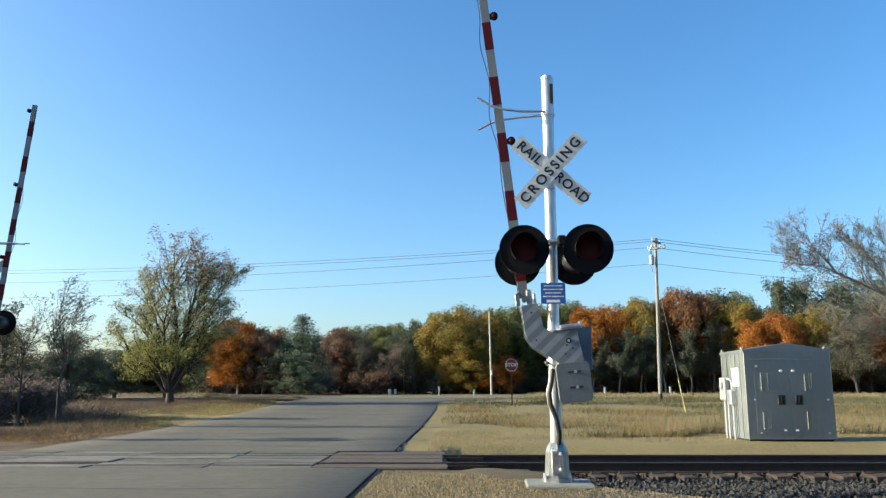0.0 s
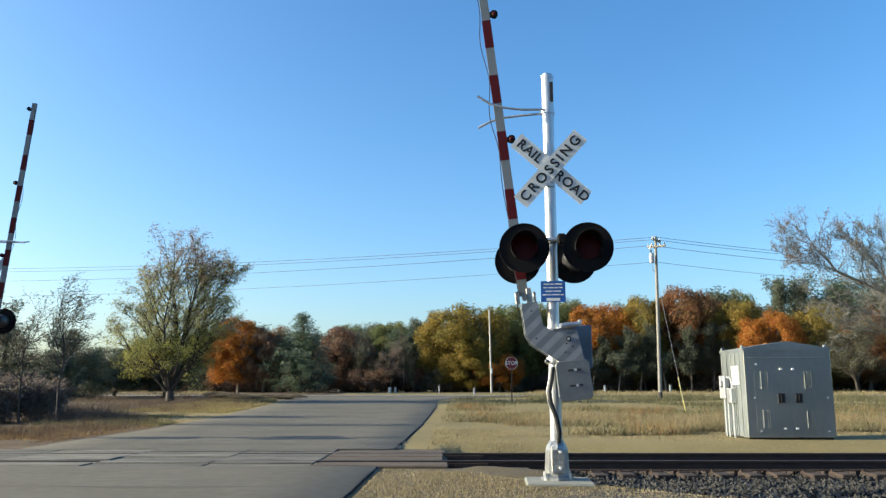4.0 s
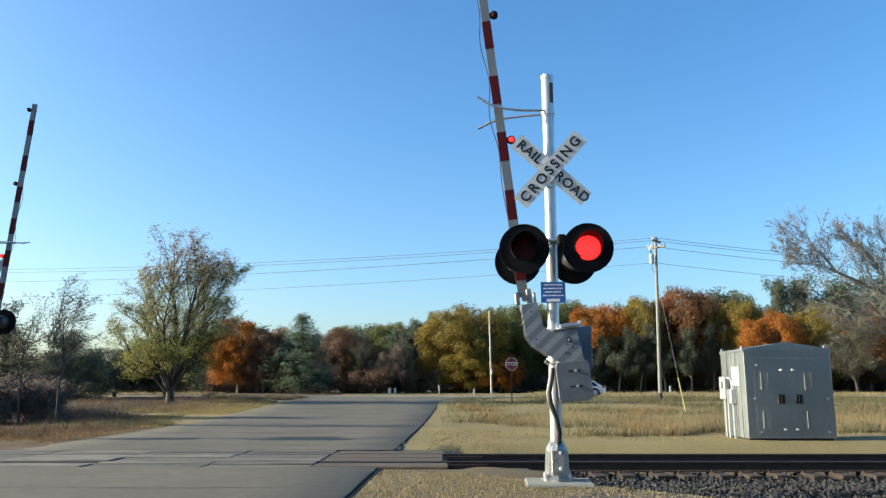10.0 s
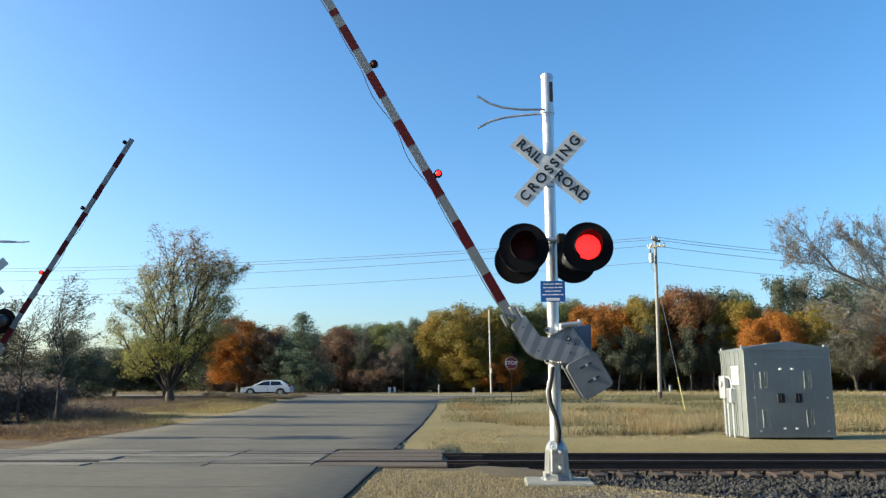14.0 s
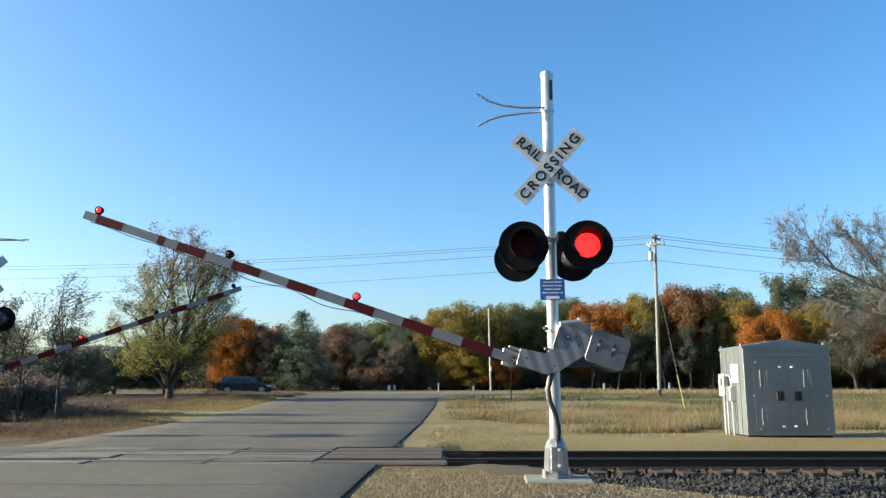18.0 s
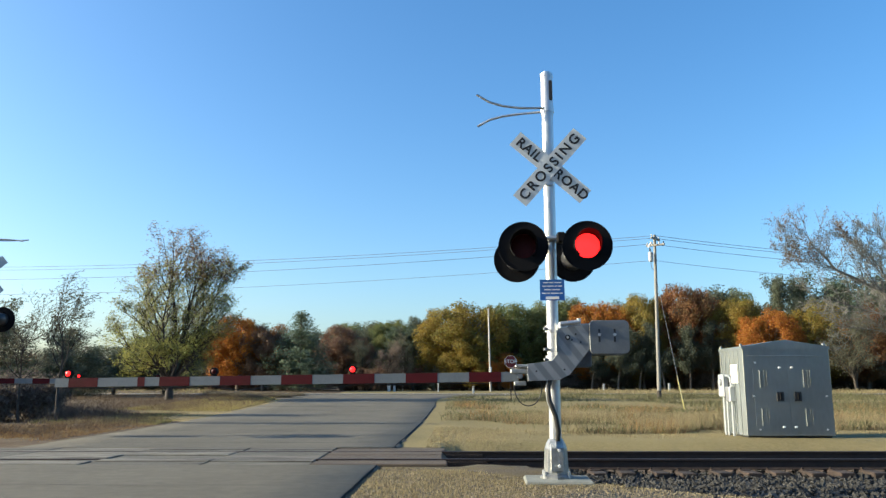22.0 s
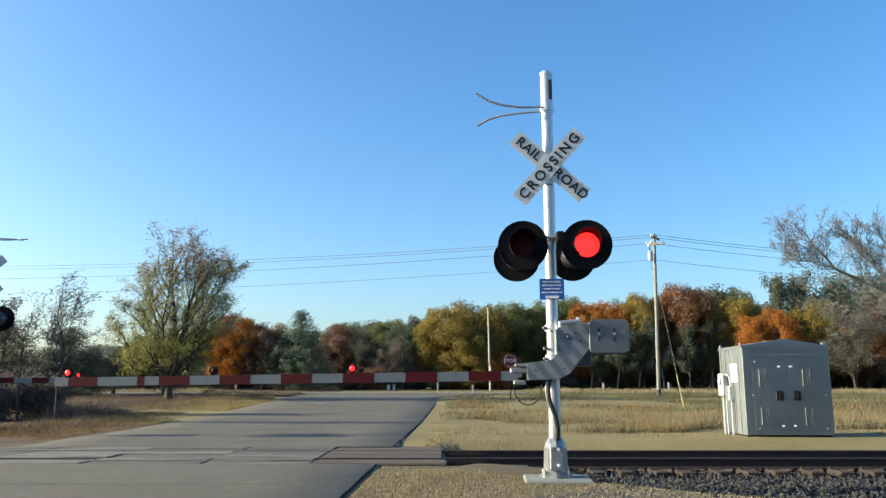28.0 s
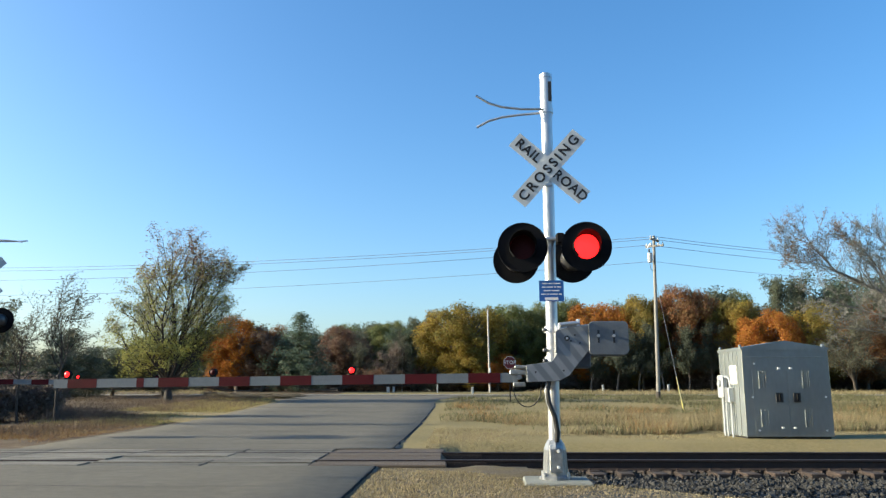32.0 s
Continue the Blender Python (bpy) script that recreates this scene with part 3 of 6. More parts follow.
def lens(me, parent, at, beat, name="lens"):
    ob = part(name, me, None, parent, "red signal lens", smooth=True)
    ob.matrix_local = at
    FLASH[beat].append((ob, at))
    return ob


def signal_lamp(signal, x, y, z, facing, beat, aim=0.0):
    turn = 0 if facing < 0 else 180
    lamp = part("signal_lamp", disc_ring(0.1575, 0.312, -0.004, 0.004), BLACK, signal, "round black signal lamp with background disc", pose(x, y, z, 0, 0, turn + aim))
    part("rim", disc_ring(0.303, 0.316, -0.012, 0.012), BLACK, lamp)
    part("housing", bowl(0.16, 0.0, 0.24), GLOSSY, lamp, "rounded black lamp housing", smooth=True)
    part("hood", hood(0.165, 0.3), BLACK, lamp, "black visor over the lens", smooth=True)
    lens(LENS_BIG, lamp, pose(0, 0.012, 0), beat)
    return lamp


def crossing_signal(m, arm_len, reds, lights, buck_z, lamp_z, pivot_z, top_z, label, rods=(0.2, -0.16), aim=0.0):
    s = thing("crossing_signal", m, label, "crossing signal", "signals at the crossing")
    part("foundation", box(-0.4, 0.42, -0.44, 0.3, -0.3, 0.045, 0.02), SLAB, s, "pale concrete foundation slab")
    base = part("base_casting", tube([(0, 0, 0.03), (0, 0, 0.07), (0, 0, 0.1), (0, 0, 0.4), (0, 0, 0.46), (0, 0, 0.52)], [0.2, 0.2, 0.155, 0.14, 0.12, 0.085], 8), CAST, s, "silver cast mast base")
    part("access_cover", box(-0.08, 0.09, -0.165, -0.13, 0.13, 0.42, 0.012), CAST, base)
    for bx, bz in ((0.03, 0.2), (0.03, 0.39), (-0.06, 0.45)):
        part("bolt", cyl((bx, -0.19, bz), (bx, -0.16, bz), 0.02, n=8, bevel=0.004), WHITE, base)
    for a in (35, 145, 215, 325):
        part("anchor_bolt", cyl((0.18 * math.cos(radians(a)), 0.18 * math.sin(radians(a)), 0.03), (0.18 * math.cos(radians(a)), 0.18 * math.sin(radians(a)), 0.13), 0.022, n=8), GALV, base)
    part("post", cyl((0, 0, 0.45), (0, 0, top_z - 0.61), 0.076, n=28), SILVER, s, "silver painted steel mast", smooth=True)
    part("post_top", cyl((0, 0, top_z - 0.62), (0, 0, top_z - 0.03), 0.081, n=28), SILVER, s, "silver painted sleeve of the mast top", smooth=True)
    if top_z > 5.38:
        part("sticker", box(0.022, 0.07, -0.08, -0.03, top_z - 0.43, top_z - 0.15, 0.004), LETTER, s, "dark weathered sticker on the mast")
    part("cap", cyl((0, 0, top_z - 0.1), (0, 0, top_z - 0.015), 0.087, n=24, bevel=0.02), GALV, s, smooth=True)
    # keeper rods near the top
    mz = top_z - 0.55
    part("clamp", cyl((0, 0, mz - 0.035), (0, 0, mz + 0.035), 0.092, n=24), GALV, s)
    for k, (yy, dz) in enumerate(((-0.11, rods[0]), (0.11, rods[1]))):
        pts = [(-0.05, yy * 0.6, mz + (0.01 if k == 0 else 0.005)), (-0.35, yy, mz + (0.0 if k == 0 else 0.0)), (-0.6, yy, mz + dz * 0.18), (-0.78, yy, mz + dz * 0.48), (-0.95, yy * 1.2, mz + dz)]
        part("keeper_rod", tube(pts, 0.017, 8), GALV, s, "curved steel rod that steadies the raised gate", smooth=True)
    # crossbuck
    for k, (ang, yy) in enumerate(((-42.2, -0.10), (48.0, -0.115))):
        blade = part("crossbuck_blade", box(-0.61, 0.61, yy - 0.003, yy + 0.003, -0.114, 0.114, 0.0), SHEET_W, s, "white reflective crossbuck blade with black lettering", pose(0.01, 0, buck_z, 0, -ang, 0))
        if k == 0:
            for word, cx in (("RAIL", -0.365), ("ROAD", 0.365)):
                part("lettering", letters(word, 0.18, 1.1, 0.0045), LETTER, blade, at=pose(cx, yy - 0.006, 0))
        else:
            part("lettering", letters("CROSSING", 0.185, 1.36, 0.0045), LETTER, blade, at=pose(0, yy - 0.006, 0))
    part("sign_bracket", box(-0.05, 0.05, -0.1, 0.09, buck_z - 0.24, buck_z - 0.2, 0.004), GALV, s)
    part("sign_bracket", box(-0.05, 0.05, -0.095, 0.09, buck_z - 0.03, buck_z + 0.03, 0.004), GALV, s)
    # lamps on their crossarm
    arm = part("lamp_crossarm", tube([(-0.4, -0.12, lamp_z + 0.17), (0.42, -0.12, lamp_z + 0.17)], 0.026, 12), GALV, s, "galvanised tube that carries the lamps", smooth=True)
    part("clamp", cyl((0, 0, lamp_z + 0.13), (0, 0, lamp_z + 0.21), 0.092, n=20), GALV, arm)
    part("junction_box", box(0.07, 0.18, -0.2, -0.06, lamp_z + 0.1, lamp_z + 0.24, 0.02), BLACK, arm)
    for sx, beat in ((-1, "a"), (1, "b")):
        part("lamp_bracket", tube([(sx * 0.34, -0.12, lamp_z + 0.17), (sx * 0.4, -0.13, lamp_z + 0.1), (sx * 0.4, -0.16, lamp_z)], 0.022, 8), BLACK, arm)
        part("lamp_bracket", tube([(sx * 0.3, -0.12, lamp_z + 0.17), (sx * 0.4, 0.05, lamp_z + 0.1), (sx * 0.4, 0.2, lamp_z)], 0.022, 8), BLACK, arm)
        signal_lamp(s, sx * 0.40 + 0.03, -0.40, lamp_z + 0.015, -1, beat)
        signal_lamp(s, sx * 0.38 - 0.05, 0.46, lamp_z - 0.01, 1, "b" if beat == "a" else "a", aim)
    # blue notice plate, its writing too small to read
    notice = part("notice_plate", box(-0.157, 0.157, -0.1, -0.094, lamp_z - 0.64, lamp_z - 0.37, 0.0), SIGN_BLUE, s, "small blue notice plate with white lines")
    for i, words in enumerate(((0.07, 0.05, 0.09), (0.05, 0.08, 0.03, 0.05), (0.09, 0.1), (0.06, 0.03, 0.1, 0.04))):
        x, zz = -(sum(words) + 0.012 * (len(words) - 1)) / 2, lamp_z - 0.41 - i * 0.046
        for w in words:
            part("writing_bar", box(x, x + w, -0.1035, -0.099, zz - 0.007, zz + 0.007), WHITE, notice)
            x += w + 0.012
    part("number_label", box(-0.085, 0.085, -0.1035, -0.099, lamp_z - 0.625, lamp_z - 0.59), WHITE, notice, "white strip at the foot of the plate")
    # gate mechanism behind the mast
    mech = part("gate_mechanism", box(0.12, 0.5, 0.12, 0.42, pivot_z - 0.36, pivot_z + 0.2, 0.02, segs=2), CASE, s, "blue-grey gate mechanism case")
    part("clamp", cyl((0, 0, pivot_z + 0.08), (0, 0, pivot_z + 0.16), 0.1, n=20), GALV, mech)
    part("clamp", cyl((0, 0, pivot_z - 0.3), (0, 0, pivot_z - 0.22), 0.1, n=20), GALV, mech)
    part("mounting_plate", box(-0.06, 0.2, 0.05, 0.13, pivot_z - 0.32, pivot_z + 0.18, 0.01), GALV, mech)
    part("shaft", cyl((0.17, -0.17, pivot_z), (0.17, 0.4, pivot_z), 0.04, n=16), GALV, mech)
    part("stop_bar", cyl((0.08, -0.25, pivot_z + 0.165), (0.33, -0.25, pivot_z + 0.19), 0.03, n=12, bevel=0.006), GALV, mech, "pale steel bar across the head of the mechanism")
    part("stop_bar_end", cyl((0.31, -0.25, pivot_z + 0.16), (0.31, -0.25, pivot_z + 0.235), 0.024, n=8), GALV, mech)
    part("mast_flange", box(0.07, 0.1, -0.17, -0.08, pivot_z - 0.3, pivot_z + 0.2, 0.006), WHITE, mech, "bright upright edge of the mast bracket")
    for cz in (0.12, -0.14, -0.27):
        part("clamp_ear", box(-0.125, -0.07, -0.08, -0.03, pivot_z + cz - 0.02, pivot_z + cz + 0.02, 0.008), BRACKET, mech)
        part("clamp_bolt", cyl((-0.105, -0.11, pivot_z + cz), (-0.105, 0.01, pivot_z + cz), 0.011, n=6), BRACKET, mech)
    hose = [(0.02, -0.1, 0.5), (0.03, -0.13, 0.62), (0.0, -0.15, 0.8), (-0.07, -0.15, 0.98), (-0.085, -0.15, 1.12), (-0.05, -0.13, 1.28), (-0.03, -0.1, 1.42)]
    part("cable_hose", tube(hose, 0.03, 10), RUBBER, s, "black cable hose down the mast", smooth=True)
    part("cable_hose", tube([(x - 0.03, y, z) for x, y, z in hose[1:]], 0.008, 8), SILVER, s, "thin bright conduit beside the hose", smooth=True)
    # the arm, which turns about the shaft
    out = [(-0.13, 0.09), (-0.1, 0.12), (0.27, 0.16), (0.27, -0.15), (0.02, -0.46), (-0.12, -0.53), (-0.5, -0.54), (-0.515, -0.33), (-0.2, -0.29), (-0.13, -0.2)]
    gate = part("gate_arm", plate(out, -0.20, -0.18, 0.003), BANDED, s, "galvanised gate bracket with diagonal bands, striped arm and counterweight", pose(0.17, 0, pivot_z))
    part("rear_bracket", plate(out, 0.18, 0.20, 0.003), BRACKET, gate)
    part("flange", box(-0.145, -0.125, -0.215, -0.17, -0.18, 0.09, 0.004), BRACKET, gate)
    part("cross_plate", box(-0.5, -0.44, -0.185, 0.185, -0.54, -0.34, 0.006), BRACKET, gate)
    part("hub_bolt", cyl((0, -0.215, 0), (0, -0.2, 0), 0.034, n=12), HUT_DARK, gate)
    part("hub_nut", cyl((0, -0.225, 0), (0, -0.215, 0), 0.018, n=6), GALV, gate)
    for hx, hz in ((0.05, -0.03), (0.1, 0.04), (0.16, -0.06), (-0.05, -0.4), (-0.4, -0.42)):
        part("bolt", cyl((hx, -0.206, hz), (hx, -0.2, hz), 0.012, n=8), HUT_DARK, gate)
    slab = rounded(0.27, 0.76, -0.21, 0.21, 0.06)
    part("counterweight", plate(slab, -0.235, -0.2, 0.006), BRACKET, gate, "dull grey counterweight plate with rounded corners")
    part("counterweight", plate(slab, -0.197, -0.165, 0.006), BRACKET, gate, "dull grey counterweight plate with rounded corners")
    part("counterweight", plate(slab, 0.16, 0.235, 0.006), BRACKET, gate, "dull grey counterweight plate with rounded corners")
    for wx in (0.39, 0.58):
        part("slot", box(wx - 0.012, wx + 0.012, -0.238, -0.233, -0.06, 0.1, 0.0), HUT_DARK, gate)
        part("bolt", cyl((wx, -0.25, 0.03), (wx, -0.236, 0.03), 0.02, n=8), GALV, gate)
    part("weight_rod", cyl((0.39, -0.17, 0.03), (0.39, 0.17, 0.03), 0.02, n=8), GALV, gate)
    part("weight_rod", cyl((0.58, -0.17, 0.03), (0.58, 0.17, 0.03), 0.02, n=8), GALV, gate)

    def seg(x0, x1, grow, th=0.028):
        bmm = bmesh.new()
        c = []
        for x in (x0, x1):
            f = x / arm_len
            zc, h = -0.475 - 0.085 * f, (0.122 - 0.008 * f) / 2 + grow
            c.append([bmm.verts.new((-x, yy, zc + hh)) for yy, hh in ((-th - grow, -h), (th + grow, -h), (th + grow, h), (-th - grow, h))])
        for i in range(4):
            bmm.faces.new((c[0][i], c[0][(i + 1) % 4], c[1][(i + 1) % 4], c[1][i]))
        bmm.faces.new(c[0][::-1]), bmm.faces.new(c[1])
        bmesh.ops.recalc_face_normals(bmm, faces=bmm.faces[:])
        return bmm

    part("arm_tube", seg(0.62, arm_len, 0), ARM_W, gate, "white reflective gate arm")
    for x0, x1 in reds:
        part("red_stripe", seg(x0, x1, 0.0016), SHEET_R, gate, "dark red reflective stripe")
    part("arm_clamp", box(-0.72, -0.5, -0.05, 0.05, -0.45, -0.38, 0.012), CAST, gate)
    part("arm_clamp", box(-0.68, -0.52, -0.06, 0.06, -0.6, -0.54, 0.012), CAST, gate)
    part("arm_clamp", box(-0.66, -0.5, -0.07, 0.07, -0.37, -0.33, 0.012), CAST, gate)
    part("breakaway_joint", cyl((-0.6, -0.08, -0.475), (-0.6, 0.08, -0.475), 0.034, n=12), BRACKET, gate)
    wire = []
    for i in range(60):
        x = 0.7 + (arm_len - 0.8) * i / 59
        wire.append((-x, 0.02, -0.475 - 0.085 * x / arm_len - 0.062 - 0.02 * abs(math.sin(i * 0.33)) ** 1.5 - (0.045 * math.sin((x - 2.6) / 1.1 * math.pi) ** 2 if 2.6 < x < 4.8 else 0)))
    part("light_cable", tube(wire, 0.006, 5), RUBBER, gate, "thin cable clipped under the arm")
    # a slack cable from the arm to the mechanism: it hangs free when the arm is level and lies against the bracket when it is up
    loop = [(0.18 * (1 - math.cos(math.pi * i / 14)) , 0, -0.31 * math.sin(math.pi * i / 14) ** 0.8) for i in range(15)]
    slack = part("slack_cable", tube(loop, 0.007, 6), RUBBER, gate, "thin slack cable under the bracket", smooth=True)
    SLACK.append((slack, pose(-0.68, -0.03, -0.54)))
    for x, beat in lights:
        zt = -0.475 - 0.085 * x / arm_len + 0.062 - 0.004 * x / arm_len
        light = part("arm_light", box(-0.035, 0.035, -0.03, 0.03, 0.0, 0.03, 0.008), BLACK, gate, "small red warning light on the gate arm", pose(-x, 0, zt))
        ring = disc_ring(0.037, 0.052, -0.03, 0.03, 20)
        bmesh.ops.translate(ring, verts=ring.verts, vec=(0, 0, 0.062))
        part("arm_light_rim", ring, BLACK, gate, at=pose(-x, 0, zt))
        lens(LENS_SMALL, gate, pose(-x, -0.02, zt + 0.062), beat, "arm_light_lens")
        if beat == "steady" and top_z < 5.38:
            part("arm_light_cap", cyl((-x, 0.03, zt + 0.062), (-x, 0.05, zt + 0.062), 0.05, 0.035, n=16), BLACK, gate, "black back cap of the tip light")
            continue
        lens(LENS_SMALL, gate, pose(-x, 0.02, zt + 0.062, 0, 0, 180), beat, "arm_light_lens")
    return s, gate


reds_near = [(0.84 + 0.815 * i, 1.25 + 0.815 * i) for i in range(6)] + [(5.52, 5.62), (6.16, 6.56)]
signal_near, gate_near = crossing_signal(pose(1.41, 9.85, 0, 0, 0, -4), 6.75, reds_near, ((2.76, "arm_b"), (4.60, "arm_a"), (6.58, "steady")), 4.02, 2.89, 1.77, 5.40,
                                         "silver crossing signal mast with crossbuck, lamps and striped gate")
FAR = 1.08
reds_far = [((0.72 + 0.77 * i) * FAR, (1.1 + 0.77 * i) * FAR) for i in range(6)] + [(5.45 * FAR, 5.83 * FAR)]
signal_far, gate_far = crossing_signal(pose(-10.63 * FAR, 17.45 * FAR, 0, 0, 0, 184), 6.25 * FAR, reds_far, ((2.5 * FAR, "arm_b"), (4.25 * FAR, "arm_a"), (6.1 * FAR, "steady")), 3.93, 2.824, 1.787, 5.36,
                                       "silver crossing signal mast across the track, seen from behind", rods=(0.03, -0.05), aim=-110)


# ---------------------------------------------------------------- signal hut
def hut():
    h = thing("signal_hut", pose(7.04, 18.12, -0.025), "aluminium railway signal hut with two doors on a dark base", "equipment hut")
    W, D, Z0, Z1 = 2.04, 1.5, 0.07, 2.1
    part("skid", box(0.05, W - 0.05, 0.08, D - 0.08, -0.1, 0.08), HUT_DARK, h, "dark recessed base")
    part("body", box(0, W, 0, D, Z0, Z1, 0.012), HUT, h, "dull aluminium walls")
    bm = bmesh.new()
    e = 0.018
    a = [bm.verts.new(v) for v in ((-e, -e, Z1 - 0.03), (W + e, -e, Z1 - 0.03), (W + e, D + e, Z1 - 0.03), (-e, D + e, Z1 - 0.03))]
    b = [bm.verts.new(v) for v in ((-e, -e, Z1 + 0.03), (W + e, -e, Z1 + 0.03), (W + e, D + e, Z1 + 0.03), (-e, D + e, Z1 + 0.03))]
    r = [bm.verts.new(v) for v in ((W / 2, -e, Z1 + 0.19), (W / 2, D + e, Z1 + 0.19))]
    bm.faces.new(a[::-1])
    for i in range(4):
        bm.faces.new((a[i], a[(i + 1) % 4], b[(i + 1) % 4], b[i]))
    bm.faces.new((b[0], b[1], r[0])), bm.faces.new((b[2], b[3], r[1])), bm.faces.new((b[1], b[2], r[1], r[0])), bm.faces.new((b[3], b[0], r[0], r[1]))
    bmesh.ops.recalc_face_normals(bm, faces=bm.faces[:])
    part("roof", bm, HUT, h, "low gabled aluminium roof")
    part("lifting_lug", box(-0.03, 0.03, 0.04, 0.1, Z1, Z1 + 0.1, 0.015), HUT, h)
    part("lifting_lug", box(W - 0.14, W - 0.06, -0.01, 0.06, Z1 + 0.03, Z1 + 0.11, 0.015), HUT, h)
    part("lifting_lug", box(-0.03, 0.03, D - 0.16, D - 0.1, Z1, Z1 + 0.1, 0.015), HUT, h)
    # seams on the side wall
    for y in (0.28, 0.56, 0.84, 1.12, 1.4):
        part("seam", box(-0.022, 0.0, y - 0.02, y + 0.02, Z0 + 0.02, Z1 - 0.05, 0.006), HUT, h)
    # front: two doors with louvres and handles
    part("door_header", box(0.1, W - 0.1, -0.014, 0.0, Z1 - 0.21, Z1 - 0.185, 0.004), HUT, h)
    for k, (x0, x1) in enumerate(((0.22, 1.02), (1.04, 1.86))):
        d = part("door", box(x0, x1, -0.005, 0.002, 0.18, 1.62), HUT, h, "dull aluminium door")
        part("handle_recess", box(x0 + 0.51 if k == 0 else x0 + 0.1, x0 + 0.68 if k == 0 else x0 + 0.27, -0.03, -0.006, 0.86, 1.08, 0.008), HUT_DARK, d, "dark door handle plate")
        hx = x0 + 0.595 if k == 0 else x0 + 0.185
        part("handle", box(hx - 0.02, hx + 0.02, -0.075, -0.03, 0.9, 1.05, 0.008), BLACK, d)
        for z0 in (0.3, 1.18):
            for i in range(4):
                lx = (x0 + 0.14 if k == 0 else x0 + 0.34) + i * 0.055
                part("louvre", box(lx, lx + 0.014, -0.034 if i == 0 else -0.015, -0.006, z0, z0 + 0.4, 0.003), HUT, d)
        for z in (0.26, 1.62):
            part("hinge", box(x0 + (0.6 if k == 0 else 0.06), x0 + (0.66 if k == 0 else 0.12), -0.035, -0.006, z, z + 0.04, 0.006), WHITE, d, "small pale catch on the door")
    for bx, bz in ((0.28, 1.75), (0.2, 0.98), (1.9, 0.98), (0.3, 0.22), (1.86, 0.22)):
        part("bolt", cyl((bx, -0.03, bz), (bx, 0, bz), 0.022, n=8), GALV, h)
    # meter box, notice and conduits on the lit side
    part("meter_box", box(-0.15, -0.02, 0.95, 1.3, 0.95, 1.5, 0.02), INSUL, h, "pale grey electric meter box")
    part("meter", cyl((-0.19, 1.12, 1.3), (-0.15, 1.12, 1.3), 0.09, n=20, bevel=0.01), INSUL, h)
    part("switch_box", box(-0.16, -0.02, 0.55, 0.82, 0.85, 1.2, 0.015), GALV, h)
    part("notice", box(-0.035, -0.025, 0.3, 0.72, 1.28, 1.72, 0.0), WHITE, h, "blank white notice plate")
    for y in (0.66, 0.98, 1.18):
        part("conduit", cyl((-0.06, y, -0.05), (-0.06, y, 0.98), 0.026, n=10), INSUL, h, smooth=True)
    part("conduit", tube([(-0.06, 0.66, 1.18), (-0.08, 0.68, 1.4), (-0.08, 0.8, 1.46), (-0.08, 0.98, 1.46)], 0.022, 8), INSUL, h, smooth=True)
    return h


hut()


# ---------------------------------------------------------------- roadside signs, poles and wires
def stop_sign():
    s = thing("stop_sign", pose(4.02, 46, rise(46)), "red octagonal stop sign on a thin post", "stop sign")
    part("post", box(-0.03, 0.03, 0, 0.03, -0.1, 2.75 - rise(46), 0.004), RUST, s)
    z = 2.68 - rise(46)
    for r, y, mt, nm in ((0.39, -0.012, SHEET_W, "border"), (0.365, -0.016, SIGN_RED, "sign_face")):
        part(nm, plate([(r * math.cos(radians(22.5 + 45 * k)) / 1.0, z + r * math.sin(radians(22.5 + 45 * k))) for k in range(8)], y, -0.004), mt, s)
    part("lettering", letters("STOP", 0.3, 1.05, 0.006), SHEET_W, s, at=pose(0, -0.02, z))


stop_sign()


def utility_pole():
    x, y = 14.1, 50.0
    g = rise(y) - 0.25
    p = thing("utility_pole", pose(x, y, g), "weathered wooden utility pole with crossarms and transformer", "utility pole")
    part("pole", tube([(-0.2, 0, -0.3), (-0.08, 0, 6), (0.02, 0, 11.2 - g)], [0.13, 0.11, 0.09], 14), POLEWOOD, p, smooth=True)
    part("pole_butt", cyl((-0.2, 0, -0.3), (-0.19, 0, 0.75), 0.145, n=14), BARK_DK, p, "dark treated foot of the pole")
    zt = 11.0 - g
    for k, (dz, turn) in enumerate(((0.0, 50), (-0.42, -35))):
        arm = part("crossarm", box(-0.62, 0.62, -0.06, 0.06, -0.06, 0.06, 0.01), POLEWOOD, p, "wooden crossarm", pose(0.02, -0.12, zt + dz - 0.1, 0, 0, turn))
        for u in (-0.55, -0.25, 0.25, 0.55):
            part("insulator", cyl((u, 0, 0.06), (u, 0, 0.22), 0.05, 0.035, n=8), INSUL, arm)
    part("transformer", cyl((-0.36, -0.22, zt - 1.65), (-0.36, -0.22, zt - 1.0), 0.16, n=18, bevel=0.03), INSUL, p, "pale grey pole transformer")
    part("transformer_bushing", cyl((-0.4, -0.25, zt - 0.95), (-0.4, -0.25, zt - 0.75), 0.05, n=8), BARK_DK, p)
    part("cutout", cyl((-0.5, -0.2, zt - 0.7), (-0.3, -0.3, zt - 0.35), 0.05, n=8), WHITE, p)
    part("drop_wire", tube([(-0.4, -0.3, zt - 1.75), (-0.35, -0.3, zt - 2.1), (-0.15, -0.25, zt - 2.25), (0, -0.15, zt - 1.9)], 0.018, 6), WIRE, p)
    part("guy_wire", tube([(-0.05, 0, zt - 2.4), (-3.5, -16, -0.45)], 0.012, 5), WIRE, p)
    part("guy_guard", tube([(-2.72, -12.4, 1.5), (-3.5, -16, -0.45)], 0.026, 8), GUARD, p, "yellow plastic guy wire guard")
    return x, y


utility_pole()


